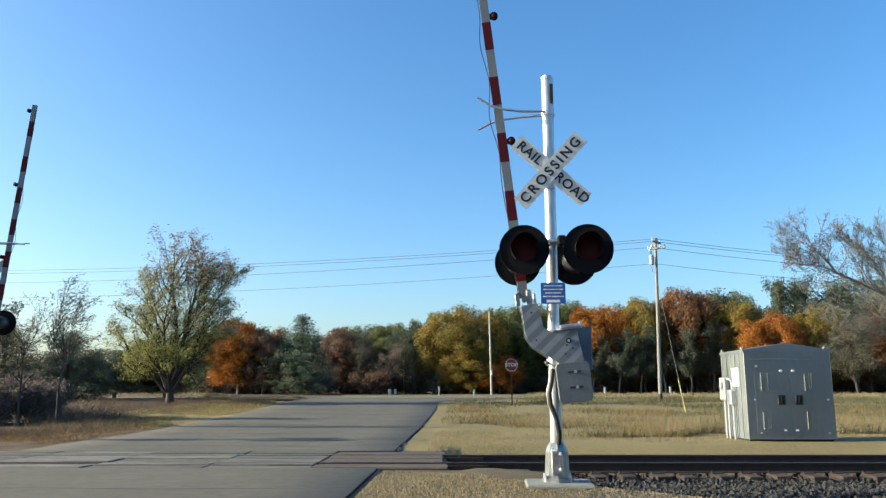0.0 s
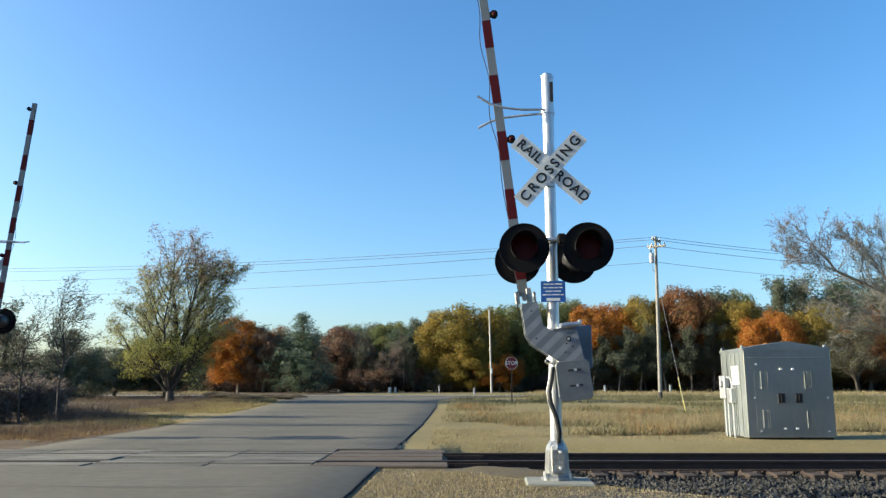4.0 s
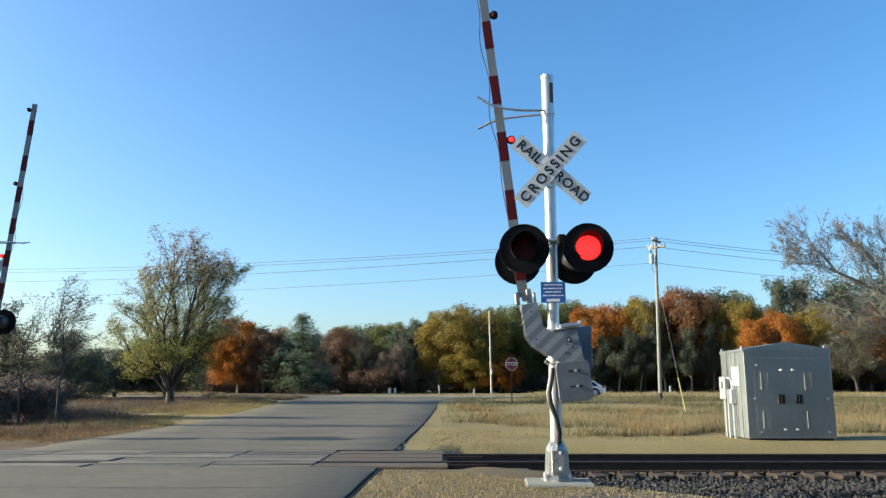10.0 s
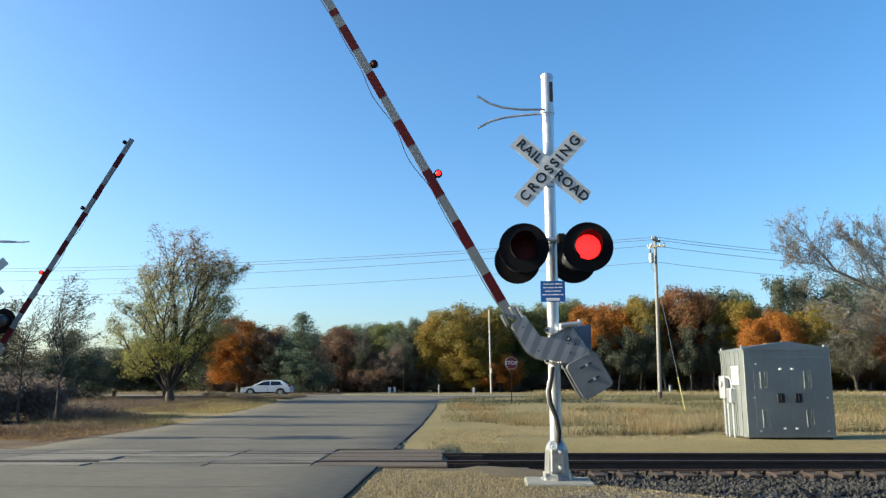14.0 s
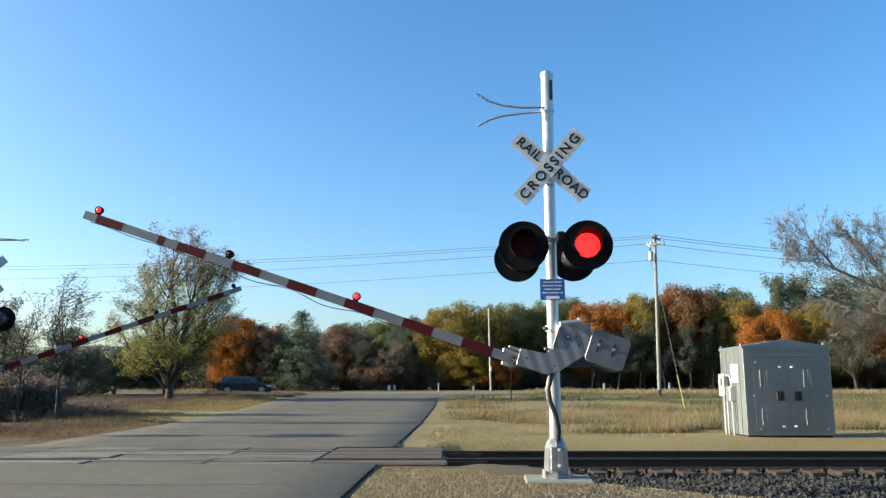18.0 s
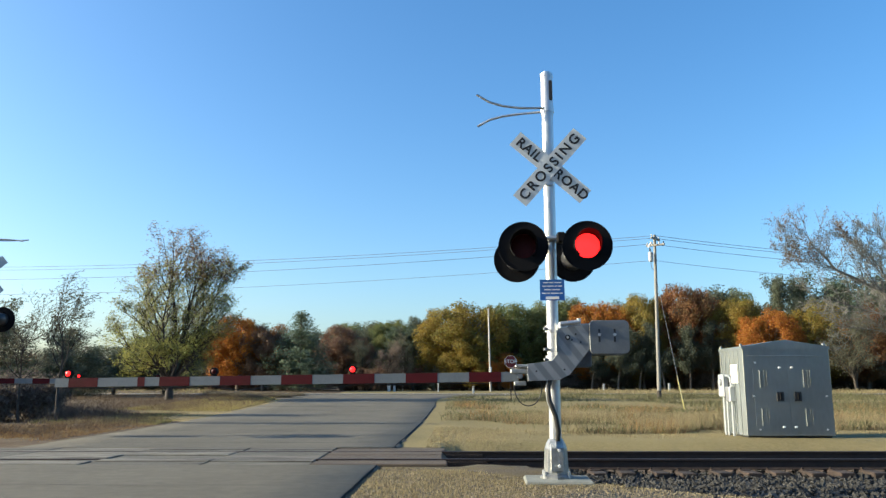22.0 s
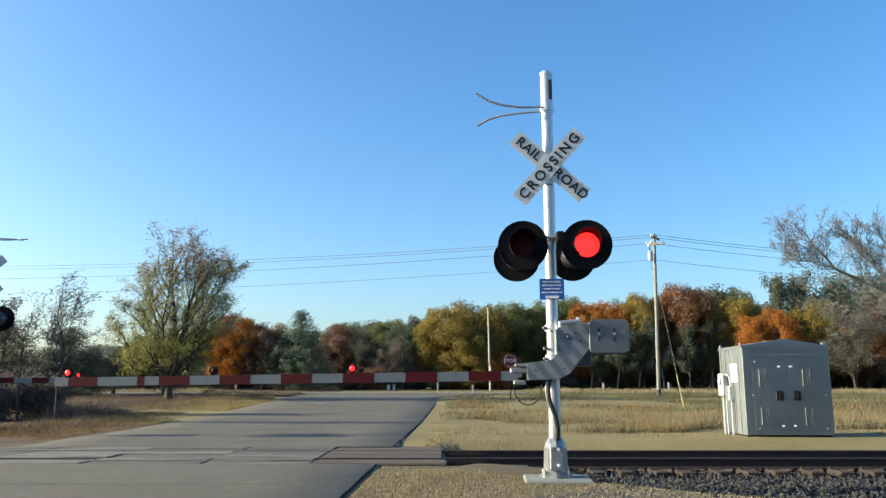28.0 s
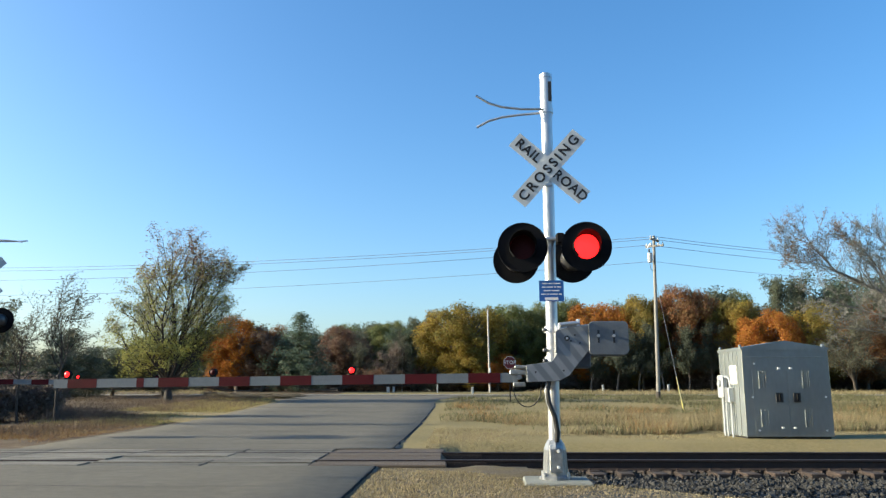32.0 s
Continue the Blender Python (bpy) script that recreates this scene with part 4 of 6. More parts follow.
def service_pole(x, y, top, lean, name, label, r=0.12):
    p = thing(name, pose(x, y, rise(y)), label, "pole")
    part("pole", tube([(0, 0, -0.3), (lean, 0, top - rise(y))], [r, r * 0.75], 12), PALE, p, smooth=True)
    return p


p = service_pole(4.9, 80, 9.35, -0.15, "utility_pole", "thin pale wooden pole across the highway", 0.11)
part("marker_band", cyl((0, 0, 2.0), (0, 0, 2.5), 0.115, n=12), WHITE, p)
p = service_pole(-5.05, 97, 5.9, 0.0, "utility_pole", "thin weathered wooden pole before the woods", 0.08)
part("crossarm", box(-0.22, 0.22, -0.05, 0.05, 4.8, 4.9), POLEWOOD, p)


def span(a, b, sag, r=0.012, n=24):
    a, b = Vector(a), Vector(b)
    pts = [a.lerp(b, i / n) - Vector((0, 0, sag * 4 * (i / n) * (1 - i / n))) for i in range(n + 1)]
    return tube(pts, r, 5)


# wires from the pole: left to a far pole out of view, right to another
for k, (dy, z0, zl, zr, rr) in enumerate(((-0.5, 11.05, 11.6, 10.6, 0.014), (0.0, 10.98, 11.4, 10.5, 0.014), (0.4, 10.65, 10.6, 10.0, 0.014), (-0.1, 9.45, 9.2, 8.9, 0.012))):
    tagged(part("overhead_wire", span((14.0, 50 + dy, z0), (-42, 67 + dy, zl), 0.5, rr), WIRE), "thin overhead power wire between poles", "power line", "overhead wires")
    tagged(part("overhead_wire", span((14.0, 50 + dy, z0), (46, 58 + dy, zr), 0.5, rr), WIRE), "thin overhead power wire between poles", "power line", "overhead wires")


def roadside_box(x, y, w, h, label, name):
    t = thing(name, pose(x, y, rise(y)), label, "utility box")
    part("body", box(-w / 2, w / 2, -w / 2, w / 2, -0.05, h, 0.03), INSUL, t)
    part("lid", box(-w / 2 - 0.02, w / 2 + 0.02, -w / 2 - 0.02, w / 2 + 0.02, h, h + 0.06, 0.02), GALV, t)


for x, y, w, h in ((-5.6, 80, 0.3, 0.5), (-5.05, 80.4, 0.22, 0.5), (-0.5, 79, 0.12, 0.8), (3.0, 77, 0.2, 0.55), (24.5, 84, 0.2, 0.75), (17.0, 82, 0.2, 0.7)):
    roadside_box(x, y, w, h, "small pale utility pedestal on the far verge", "utility_pedestal")

# ---------------------------------------------------------------- trees
def basis(d):
    u = d.orthogonal().normalized()
    return u, d.cross(u)


def skeleton(rng, height, r0, levels, kids, spread, wind, first=0.25, lift=0.15, wander=0.18, shrink=0.62, stems=1, mains=()):
    """Branches as lists of points and radii, and the points at which leaves sit. mains: the courses of main limbs, each from its foot to its end."""
    limbs, tips = [], []

    def limb(p, d, length, r, level, course=None):
        n = 5 if level < 2 else 3
        pts, rad = [p.copy()], [r]
        if course:
            n = len(course) - 1
            pts = [Vector(q) + Vector((rng.gauss(0, 0.08), rng.gauss(0, 0.25), rng.gauss(0, 0.08))) * (i > 0) for i, q in enumerate(course)]
            rad = [max(0.02, r * (1 - 0.8 * i / n)) for i in range(n + 1)]
            length, d = sum((b - a).length for a, b in zip(pts, pts[1:])), (pts[-1] - pts[-2]).normalized()
        for i in range(0 if course else n):
            d = (d + Vector((rng.gauss(0, wander), rng.gauss(0, wander), rng.gauss(0, wander) + lift)) + Vector(wind) * 0.5 * level).normalized()
            p = p + d * length / n
            pts.append(p.copy()), rad.append(max(0.004, r * (1 - 0.72 * (i + 1) / n)))
        limbs.append((pts, rad, level))
        if level >= levels:
            tips.extend(pts[1:])
            return
        for k in range(kids[level]):
            f = first + (1 - first) * (k + rng.random()) / kids[level] if level == 0 else 0.2 + 0.8 * (k + rng.random()) / kids[level]
            j = min(n - 1, int(f * n))
            q = pts[j].lerp(pts[j + 1], f * n - j)
            along = (pts[j + 1] - pts[j]).normalized() if course else d
            u, v = basis(along)
            a = rng.uniform(0, math.tau)
            ang = radians(rng.uniform(*spread))
            dd = (along * math.cos(ang) + (u * math.cos(a) + v * math.sin(a)) * math.sin(ang)).normalized()
            limb(q, dd, length * shrink * rng.uniform(0.75, 1.15) * (1.15 - 0.45 * f if level == 0 else 1), rad[j] * 0.6, level + 1)

    for course, r in mains:
        limb(Vector(course[0]), Vector((0, 0, 1)), 1, r, 0, course)
    for s in range(0 if mains else stems):
        d = Vector((rng.gauss(0, 0.16 * (stems > 1)), rng.gauss(0, 0.16 * (stems > 1)), 1)).normalized()
        limb(Vector((rng.gauss(0, 0.12 * (stems > 1)), rng.gauss(0, 0.12 * (stems > 1)), -0.15)), d, height * 0.72, r0 * (1 if stems == 1 else 0.7), 0)
    return limbs, tips


def wood_mesh(limbs, sides=(9, 6, 4, 3, 3)):
    bm = bmesh.new()
    verts, faces = [], []
    for pts, rad, level in limbs:
        n = sides[min(level, 4)]
        base = len(verts)
        up = None
        for i, p in enumerate(pts):
            d = (pts[min(i + 1, len(pts) - 1)] - pts[max(i - 1, 0)]).normalized()
            u = (d.orthogonal() if up is None else up - d * up.dot(d)).normalized()
            up, v = u, d.cross(u)
            verts += [tuple(p + (u * math.cos(k * math.tau / n) + v * math.sin(k * math.tau / n)) * rad[i]) for k in range(n)]
        for i in range(len(pts) - 1):
            faces += [(base + i * n + k, base + i * n + (k + 1) % n, base + (i + 1) * n + (k + 1) % n, base + (i + 1) * n + k) for k in range(n)]
    bm.free()
    me = bpy.data.meshes.new("trunk")
    me.from_pydata(verts, [], faces)
    return me


def leaf_mesh(name, tips, per_tip, sigma, size, seed, aspect=0.55, droop=0.0, bias=(0, 0, 0), face=0.0, centre=(0, 0, 5), streak=(0, 0, 0)):
    """Leaves scattered about the tips; face: how far they turn their flat side away from the crown's centre."""
    g = np.random.default_rng(seed)
    c = np.repeat(np.array([tuple(t) for t in tips]), per_tip, axis=0)
    c = c + np.clip(g.normal(0, 1, c.shape), -1.7, 1.7) * sigma + g.normal(0, 1, (len(c), 1)) * np.array(streak)
    return leaf_quads(name, g, c, c - np.array(centre), size, aspect, droop, bias, face)


def leaf_quads(name, g, c, away, size, aspect, droop=0.0, bias=(0, 0, 0), face=0.0):
    n = len(c)
    away = away / np.maximum(np.linalg.norm(away, axis=1), 1e-6)[:, None]
    nrm = g.normal(size=(n, 3)) + away * face * 1.7
    nrm /= np.linalg.norm(nrm, axis=1)[:, None]
    u = g.normal(size=(n, 3)) + np.array(bias)
    u[:, 2] -= droop
    u -= nrm * (u * nrm).sum(1)[:, None]
    u /= np.linalg.norm(u, axis=1)[:, None]
    w = np.cross(nrm, u)
    s = (size * g.uniform(0.6, 1.4, n))[:, None]
    quad = np.stack([c - u * s, c + w * s * aspect, c + u * s, c - w * s * aspect], axis=1)
    return quads(name, quad.reshape(-1, 3), 4)


def clump_mesh(name, clumps, per, size, seed, centre, aspect=0.6, face=1.0, flat=0.8):
    """Leaves on the outsides of many overlapping clumps: (place, radius)."""
    g = np.random.default_rng(seed)
    c, away = [], []
    for place, r in clumps:
        k = max(20, int(per * r * r))
        d = g.normal(size=(k, 3))
        d /= np.linalg.norm(d, axis=1)[:, None]
        q = np.array(place) + d * (r * np.clip(g.normal(0.82, 0.2, k), 0.2, 1.25))[:, None] * np.array([1, 1, flat])
        out = q - np.array(centre)
        out /= np.linalg.norm(out, axis=1)[:, None]
        c.append(q), away.append(d + 0.6 * out)
    return leaf_quads(name, g, np.concatenate(c), np.concatenate(away), size, aspect, face=face)


def tree(name, m, label, limbs, leaves, bark, leaf, group="", crown_label="", cat="tree"):
    t = thing(name, m, label, cat, group)
    part("trunk", wood_mesh(limbs), bark, t, smooth=True)
    if leaves:
        part("crown", leaves, leaf, t, crown_label)
    return t


# the big half-bare tree by the side road: several limbs that lean apart, blown to one side
rt = random.Random(36)
BOUGHS = (([(0, 0, 0.6), (0.1, 0.2, 2.5), (0.2, 0, 5), (-0.1, 0, 7.5), (0.1, 0, 9.6)], 0.17), ([(0, 0, 0.6), (0.5, -0.3, 3), (1.1, 0, 5.5), (1.6, 0, 7.6), (2.3, 0, 8.8)], 0.14),
         ([(0.1, 0, 0.8), (1.0, 0.4, 2.8), (2.0, 0.3, 4.8), (3.0, 0, 6.4), (3.9, 0, 7.6)], 0.13), ([(0.1, 0, 0.7), (1.4, -0.5, 2.2), (2.6, -0.4, 3.8), (3.9, 0, 5.6)], 0.1),
         ([(-0.1, 0, 0.7), (-0.7, 0.5, 2.4), (-1.5, 0.2, 4.0), (-2.5, 0, 5.6)], 0.11), ([(-0.1, 0, 0.6), (-1.0, -0.4, 1.9), (-2.0, -0.2, 3.1), (-3.2, 0, 4.6)], 0.09), ([(-0.1, 0, 0.8), (-0.4, -0.5, 3), (-0.9, 0, 5.2), (-1.3, 0, 7.4)], 0.11),
         ([(0, 0, 0.8), (0.2, 1.2, 3), (0.6, 1.8, 5.5), (0.9, 2.0, 8.2)], 0.12), ([(0, 0, 0.8), (0.1, -1.2, 3), (0.2, -1.8, 5.2), (0.6, -1.8, 7.4)], 0.11))
BOUGHS = [([(x * (1.0 if x < 0 else 0.8) - 0.02 * z, y, z * 0.92) for x, y, z in course], r * 0.9) for course, r in BOUGHS]
lm, tp = skeleton(rt, 0, 0, 3, (13, 5, 3), (24, 58), (0.09, 0.0, 0.03), first=0.22, lift=0.1, wander=0.12, shrink=0.38, mains=BOUGHS)
lm.append(([Vector((0.05, 0, -0.3)), Vector((0.02, 0, 0.2)), Vector((0, 0, 0.7))], [0.34, 0.27, 0.2], 0))
SKIRT = [([(0, 0, 1.2), (1.4 * math.cos(a), 1.4 * math.sin(a), 2.3), ((2.5 if math.cos(a) < 0 else 1.8) * math.cos(a), 2.5 * math.sin(a), h)], 0.07) for a, h in ((0.2, 2.7), (1.3, 3.4), (2.5, 3.0), (3.3, 2.2), (4.4, 3.2), (5.4, 2.8), (3.0, 3.8), (0.0, 3.8))]
lm2, tp2 = skeleton(rt, 0, 0, 3, (9, 6, 3), (30, 70), (0.03, 0.0, -0.02), first=0.3, lift=0.0, wander=0.15, shrink=0.4, mains=SKIRT)
low = [t for t in tp if t.z < 8.4 and rt.random() < 0.72] + [t for t in tp2 if rt.random() < 0.42]
big = tree("tree", pose(-16.6, 47, rise(47) - 0.05), "half-bare autumn tree with olive lower leaves and silvery top", lm + lm2, leaf_mesh("crown", low, 6, 0.13, 0.066, 1, 0.34, bias=(1.2, 0, 0.3), face=0.6, centre=(-0.2, 0, 4), streak=(0.16, 0, 0.07)), BARK_DK, LEAF_OLIVE)
part("upper_crown", leaf_mesh("upper_crown", [t for t in tp if t.z > 4.2], 3, 0.12, 0.09, 2, 0.22, bias=(1.8, 0, 0.5), face=0.4, centre=(-0.2, 0, 5), streak=(0.2, 0, 0.08)), LEAF_SILVER, big, "thin silvery grey-green leaves of the crown")
part("top_leaves", leaf_mesh("top_leaves", [t for t in tp if t.z > 7.2], 5, 0.13, 0.075, 3, 0.28, bias=(1.8, 0, 0.5), face=0.4, centre=(-0.2, 0, 5)), LEAF_MAUVE, big, "reddish brown leaves of the crown top")

# bare trees and brush by the left verge
for x, y, h, seed, size in ((-12.54, 25.3, 3.9, 3, 0.05), (-13.9, 25.6, 3.3, 5, 0.045), (-15.9, 25.5, 2.4, 8, 0.035)):
    rt = random.Random(seed)
    lm, tp = skeleton(rt, h * 1.25, 0.048, 3, (9, 6, 4), (22, 52), (0.09, 0, 0.02), first=0.42, lift=0.1, wander=0.14, shrink=0.5)
    lm = [(pts, [max(q, 0.005) for q in rad], lv) for pts, rad, lv in lm]
    t = tree("small_tree", pose(x, y, 0), "thin almost bare young tree in brown weeds", lm, leaf_mesh("crown", [q for q in tp if q.z > 0.45 * h], 3, 0.05, size, seed, 0.24, bias=(1.7, 0, 0.4), streak=(0.07, 0, 0.02)), BARK_DK, LEAF_DULL, "young trees on the verge")

# the large bare tree beside the field
rt = random.Random(22)
BOUGHS = [([(0, 0, -0.3), (0.1, 0, 3), (-0.1, 0, 6), (0.2, 0, 9), (0.6, 0, 13)], 0.4), ([(0, 0, 5.8), (-1.4, 0.4, 7.4), (-3, 0.6, 8.6), (-5, 0.4, 9.7), (-6.7, 0, 11.4), (-7.4, 0, 12.7)], 0.22),
         ([(-3.6, 0.5, 8.9), (-5.6, 1, 10), (-7.2, 1.2, 10.7), (-8.6, 1, 11.2)], 0.1), ([(0, 0, 6.5), (-1, -0.5, 8.6), (-2.0, -0.6, 10.8), (-2.9, -0.4, 12.6)], 0.17),
         ([(-1.4, 0.4, 7.4), (-2.6, -0.3, 9.6), (-4.0, -0.6, 11.2), (-4.9, -0.6, 12.4)], 0.13), ([(0, 0, 4.6), (-2, 0.8, 6.2), (-4.2, 1.0, 7.0), (-7.2, 0.8, 7.8)], 0.18),
         ([(0, 0, 3.4), (-2.2, -0.8, 4.6), (-4.6, -1, 5.2), (-6.2, -1, 5.4)], 0.14), ([(0, 0, 5.4), (1.6, 0.5, 7.6), (3.2, 0.4, 9.6), (4.8, 0, 12)], 0.2),
         ([(0, 0, 4.4), (2.4, -0.5, 6), (4.8, -0.4, 7.4), (7, 0, 9)], 0.18), ([(0, 0, 6), (0, 2, 8), (-0.6, 3.4, 10), (-1.4, 4, 12)], 0.17), ([(0, 0, 5), (-0.4, -2, 7), (-1.4, -3.4, 9), (-2.4, -4.2, 11)], 0.17)]
BOUGHS = [([(x, y, z * 0.9) for x, y, z in course], r * 0.46) for course, r in BOUGHS]
lm, tp = skeleton(rt, 0, 0, 3, (20, 9, 6), (28, 60), (-0.02, 0, 0.02), first=0.22, lift=0.09, wander=0.15, shrink=0.32, mains=BOUGHS)
lm = [(pts, [max(q, 0.009) for q in rad], lv) for pts, rad, lv in lm]
bare = tree("tree", pose(32.6, 52, rise(52)), "large bare tree with a few brown leaves", lm, leaf_mesh("crown", tp, 1, 0.16, 0.03, 5), BARK_PALE, LEAF_DULL)
part("brown_leaves", leaf_mesh("brown_leaves", [t for t in tp if t.x < -4.5 and t.z > 9.4 and rt.random() < 0.6], 1, 0.12, 0.045, 6), LEAF_RUST, bare, "last brown leaves on the upper limbs")


# archetypes of the woods, ten metres tall
def round_tree(seed):
    """A broad crown of many leafy clumps, each on its own limb."""
    rt = random.Random(seed)
    limbs = [([Vector((0, 0, -0.2)), Vector((rt.uniform(-0.2, 0.2), 0, 3)), Vector((rt.uniform(-0.4, 0.4), 0, 6)), Vector((0, 0, 8.4))], [0.2, 0.16, 0.1, 0.03], 0)]
    clumps = []
    for i in range(100):
        inner = i >= 84
        zd = 1 - 1.95 * ((i + 0.5) / 84 if not inner else rt.random() * 0.8)
        a, j = i * 2.4 + rt.uniform(-0.5, 0.5), (rt.uniform(0.72, 1.04) if not inner else rt.uniform(0.25, 0.5))
        ring = math.sqrt(max(0.0, 1 - zd * zd)) ** 0.8
        c = Vector((3.2 * ring * j * math.cos(a), 3.2 * ring * j * math.sin(a), 5.2 + 4.0 * zd * j))
        r = rt.uniform(0.45, 0.95)
        clumps.append((tuple(c), r))
        foot = Vector((0, 0, max(1.0, c.z * 0.6)))
        limbs.append(([foot, foot.lerp(c, 0.5) + Vector((0, 0, -0.15)), c], [0.07, 0.045, 0.015], 2))
    return limbs, clump_mesh("crown", clumps, 1150, 0.075, seed, (0, 0, 5), flat=1.15)


def spruce(seed, size=0.15):
    rt = random.Random(seed)
    limbs = [([Vector((0, 0, -0.2)), Vector((0, 0, 5)), Vector((0, 0, 10))], [0.17, 0.1, 0.02], 0)]
    tips = []
    for i in range(120):
        z = 0.5 + 9.3 * (i / 120)
        reach = 2.5 * min(1, (10.1 - z) / 6.2) ** 0.9 * min(1, 0.7 + z / 6) * rt.uniform(0.75, 1.1) + 0.12
        a = i * 2.4 + rt.uniform(-0.4, 0.4)
        d = Vector((math.cos(a), math.sin(a), 0))
        pts = [Vector((0, 0, z)), Vector((0, 0, z)) + d * reach * 0.55 + Vector((0, 0, 0.05)), Vector((0, 0, z)) + d * reach + Vector((0, 0, -0.1 * reach + 0.15))]
        limbs.append((pts, [0.03, 0.02, 0.008], 2))
        for f in np.linspace(0.2, 1.0, max(3, int(reach * 4))):
            tips.append(pts[0].lerp(pts[2], f))
    return limbs, leaf_mesh("crown", tips, 20, 0.2, size * 0.7, seed, 0.35, 0.2, face=0.9, centre=(0, 0, 3.5))


def pine(seed, size=0.15):
    rt = random.Random(seed)
    lm, tp = skeleton(rt, 11.5, 0.15, 1, (26,), (48, 88), (0, 0, 0), first=0.3, lift=0.06, wander=0.10, shrink=0.30)
    return lm, leaf_mesh("crown", tp, 90, 0.3, size * 0.8, seed, 0.33, face=0.7, centre=(0, 0, 4.5))


def thin_tree(seed):
    """A loose half-bare crown through which the sky shows."""
    rt = random.Random(seed)
    lm, tp = skeleton(rt, 9.0, 0.16, 3, (13, 6, 4), (26, 66), (0, 0, 0), first=0.08, lift=0.08, wander=0.15, shrink=0.5)
    lm = [(pts, [max(q, 0.012) for q in rad], lv) for pts, rad, lv in lm]
    return lm, leaf_mesh("crown", tp, 13, 0.24, 0.06, seed, 0.5)


def shrub(seed):
    rt = random.Random(seed)
    lm, tp = skeleton(rt, 2.6, 0.04, 2, (9, 6), (20, 55), (0, 0, 0), first=0.05, lift=0.1, wander=0.2, stems=5)
    return lm, leaf_mesh("crown", tp, 7, 0.14, 0.07, seed)


PROTO = {}
for kind, make, seeds, bark in (("round", round_tree, (31, 32, 33), BARK), ("spruce", spruce, (41, 42), BARK), ("pine", pine, (51, 52, 53), BARK), ("shrub", shrub, (61, 62), BARK_DK), ("thin", thin_tree, (71, 72), BARK_DK)):
    PROTO[kind] = []
    for sd in seeds:
        lmb, lv = make(sd)
        me = wood_mesh(lmb)
        me.materials.append(bark)
        lv.materials.append(LEAF_GREEN)
        co = np.empty(len(lv.vertices) * 3, np.float32)
        lv.vertices.foreach_get("co", co)
        co = co.reshape(-1, 3)
        PROTO[kind].append((me, lv, float(np.percentile(co[:, 2], 99.5)), float(np.percentile(np.abs(co[:, 0]), 98))))
rw = random.Random(77)


def wood(kind, x, y, top, half, leaf, label, name="tree", base=None, group="trees of the woods", cat="tree"):
    me, lv, h, w = PROTO[kind][rw.randrange(len(PROTO[kind]))]
    z = rise(y) if base is None else base
    k = half / w
    m = pose(x, y, z - 0.05, 0, 0, rw.uniform(0, 360)) @ Matrix.Diagonal((k, k, (top - z) / h, 1))
    t = thing(name, m, label, cat, group)
    part("trunk", me, None, t)
    c = part("crown", lv, None, t)
    c.material_slots[0].link = "OBJECT"
    c.material_slots[0].material = leaf
    return t


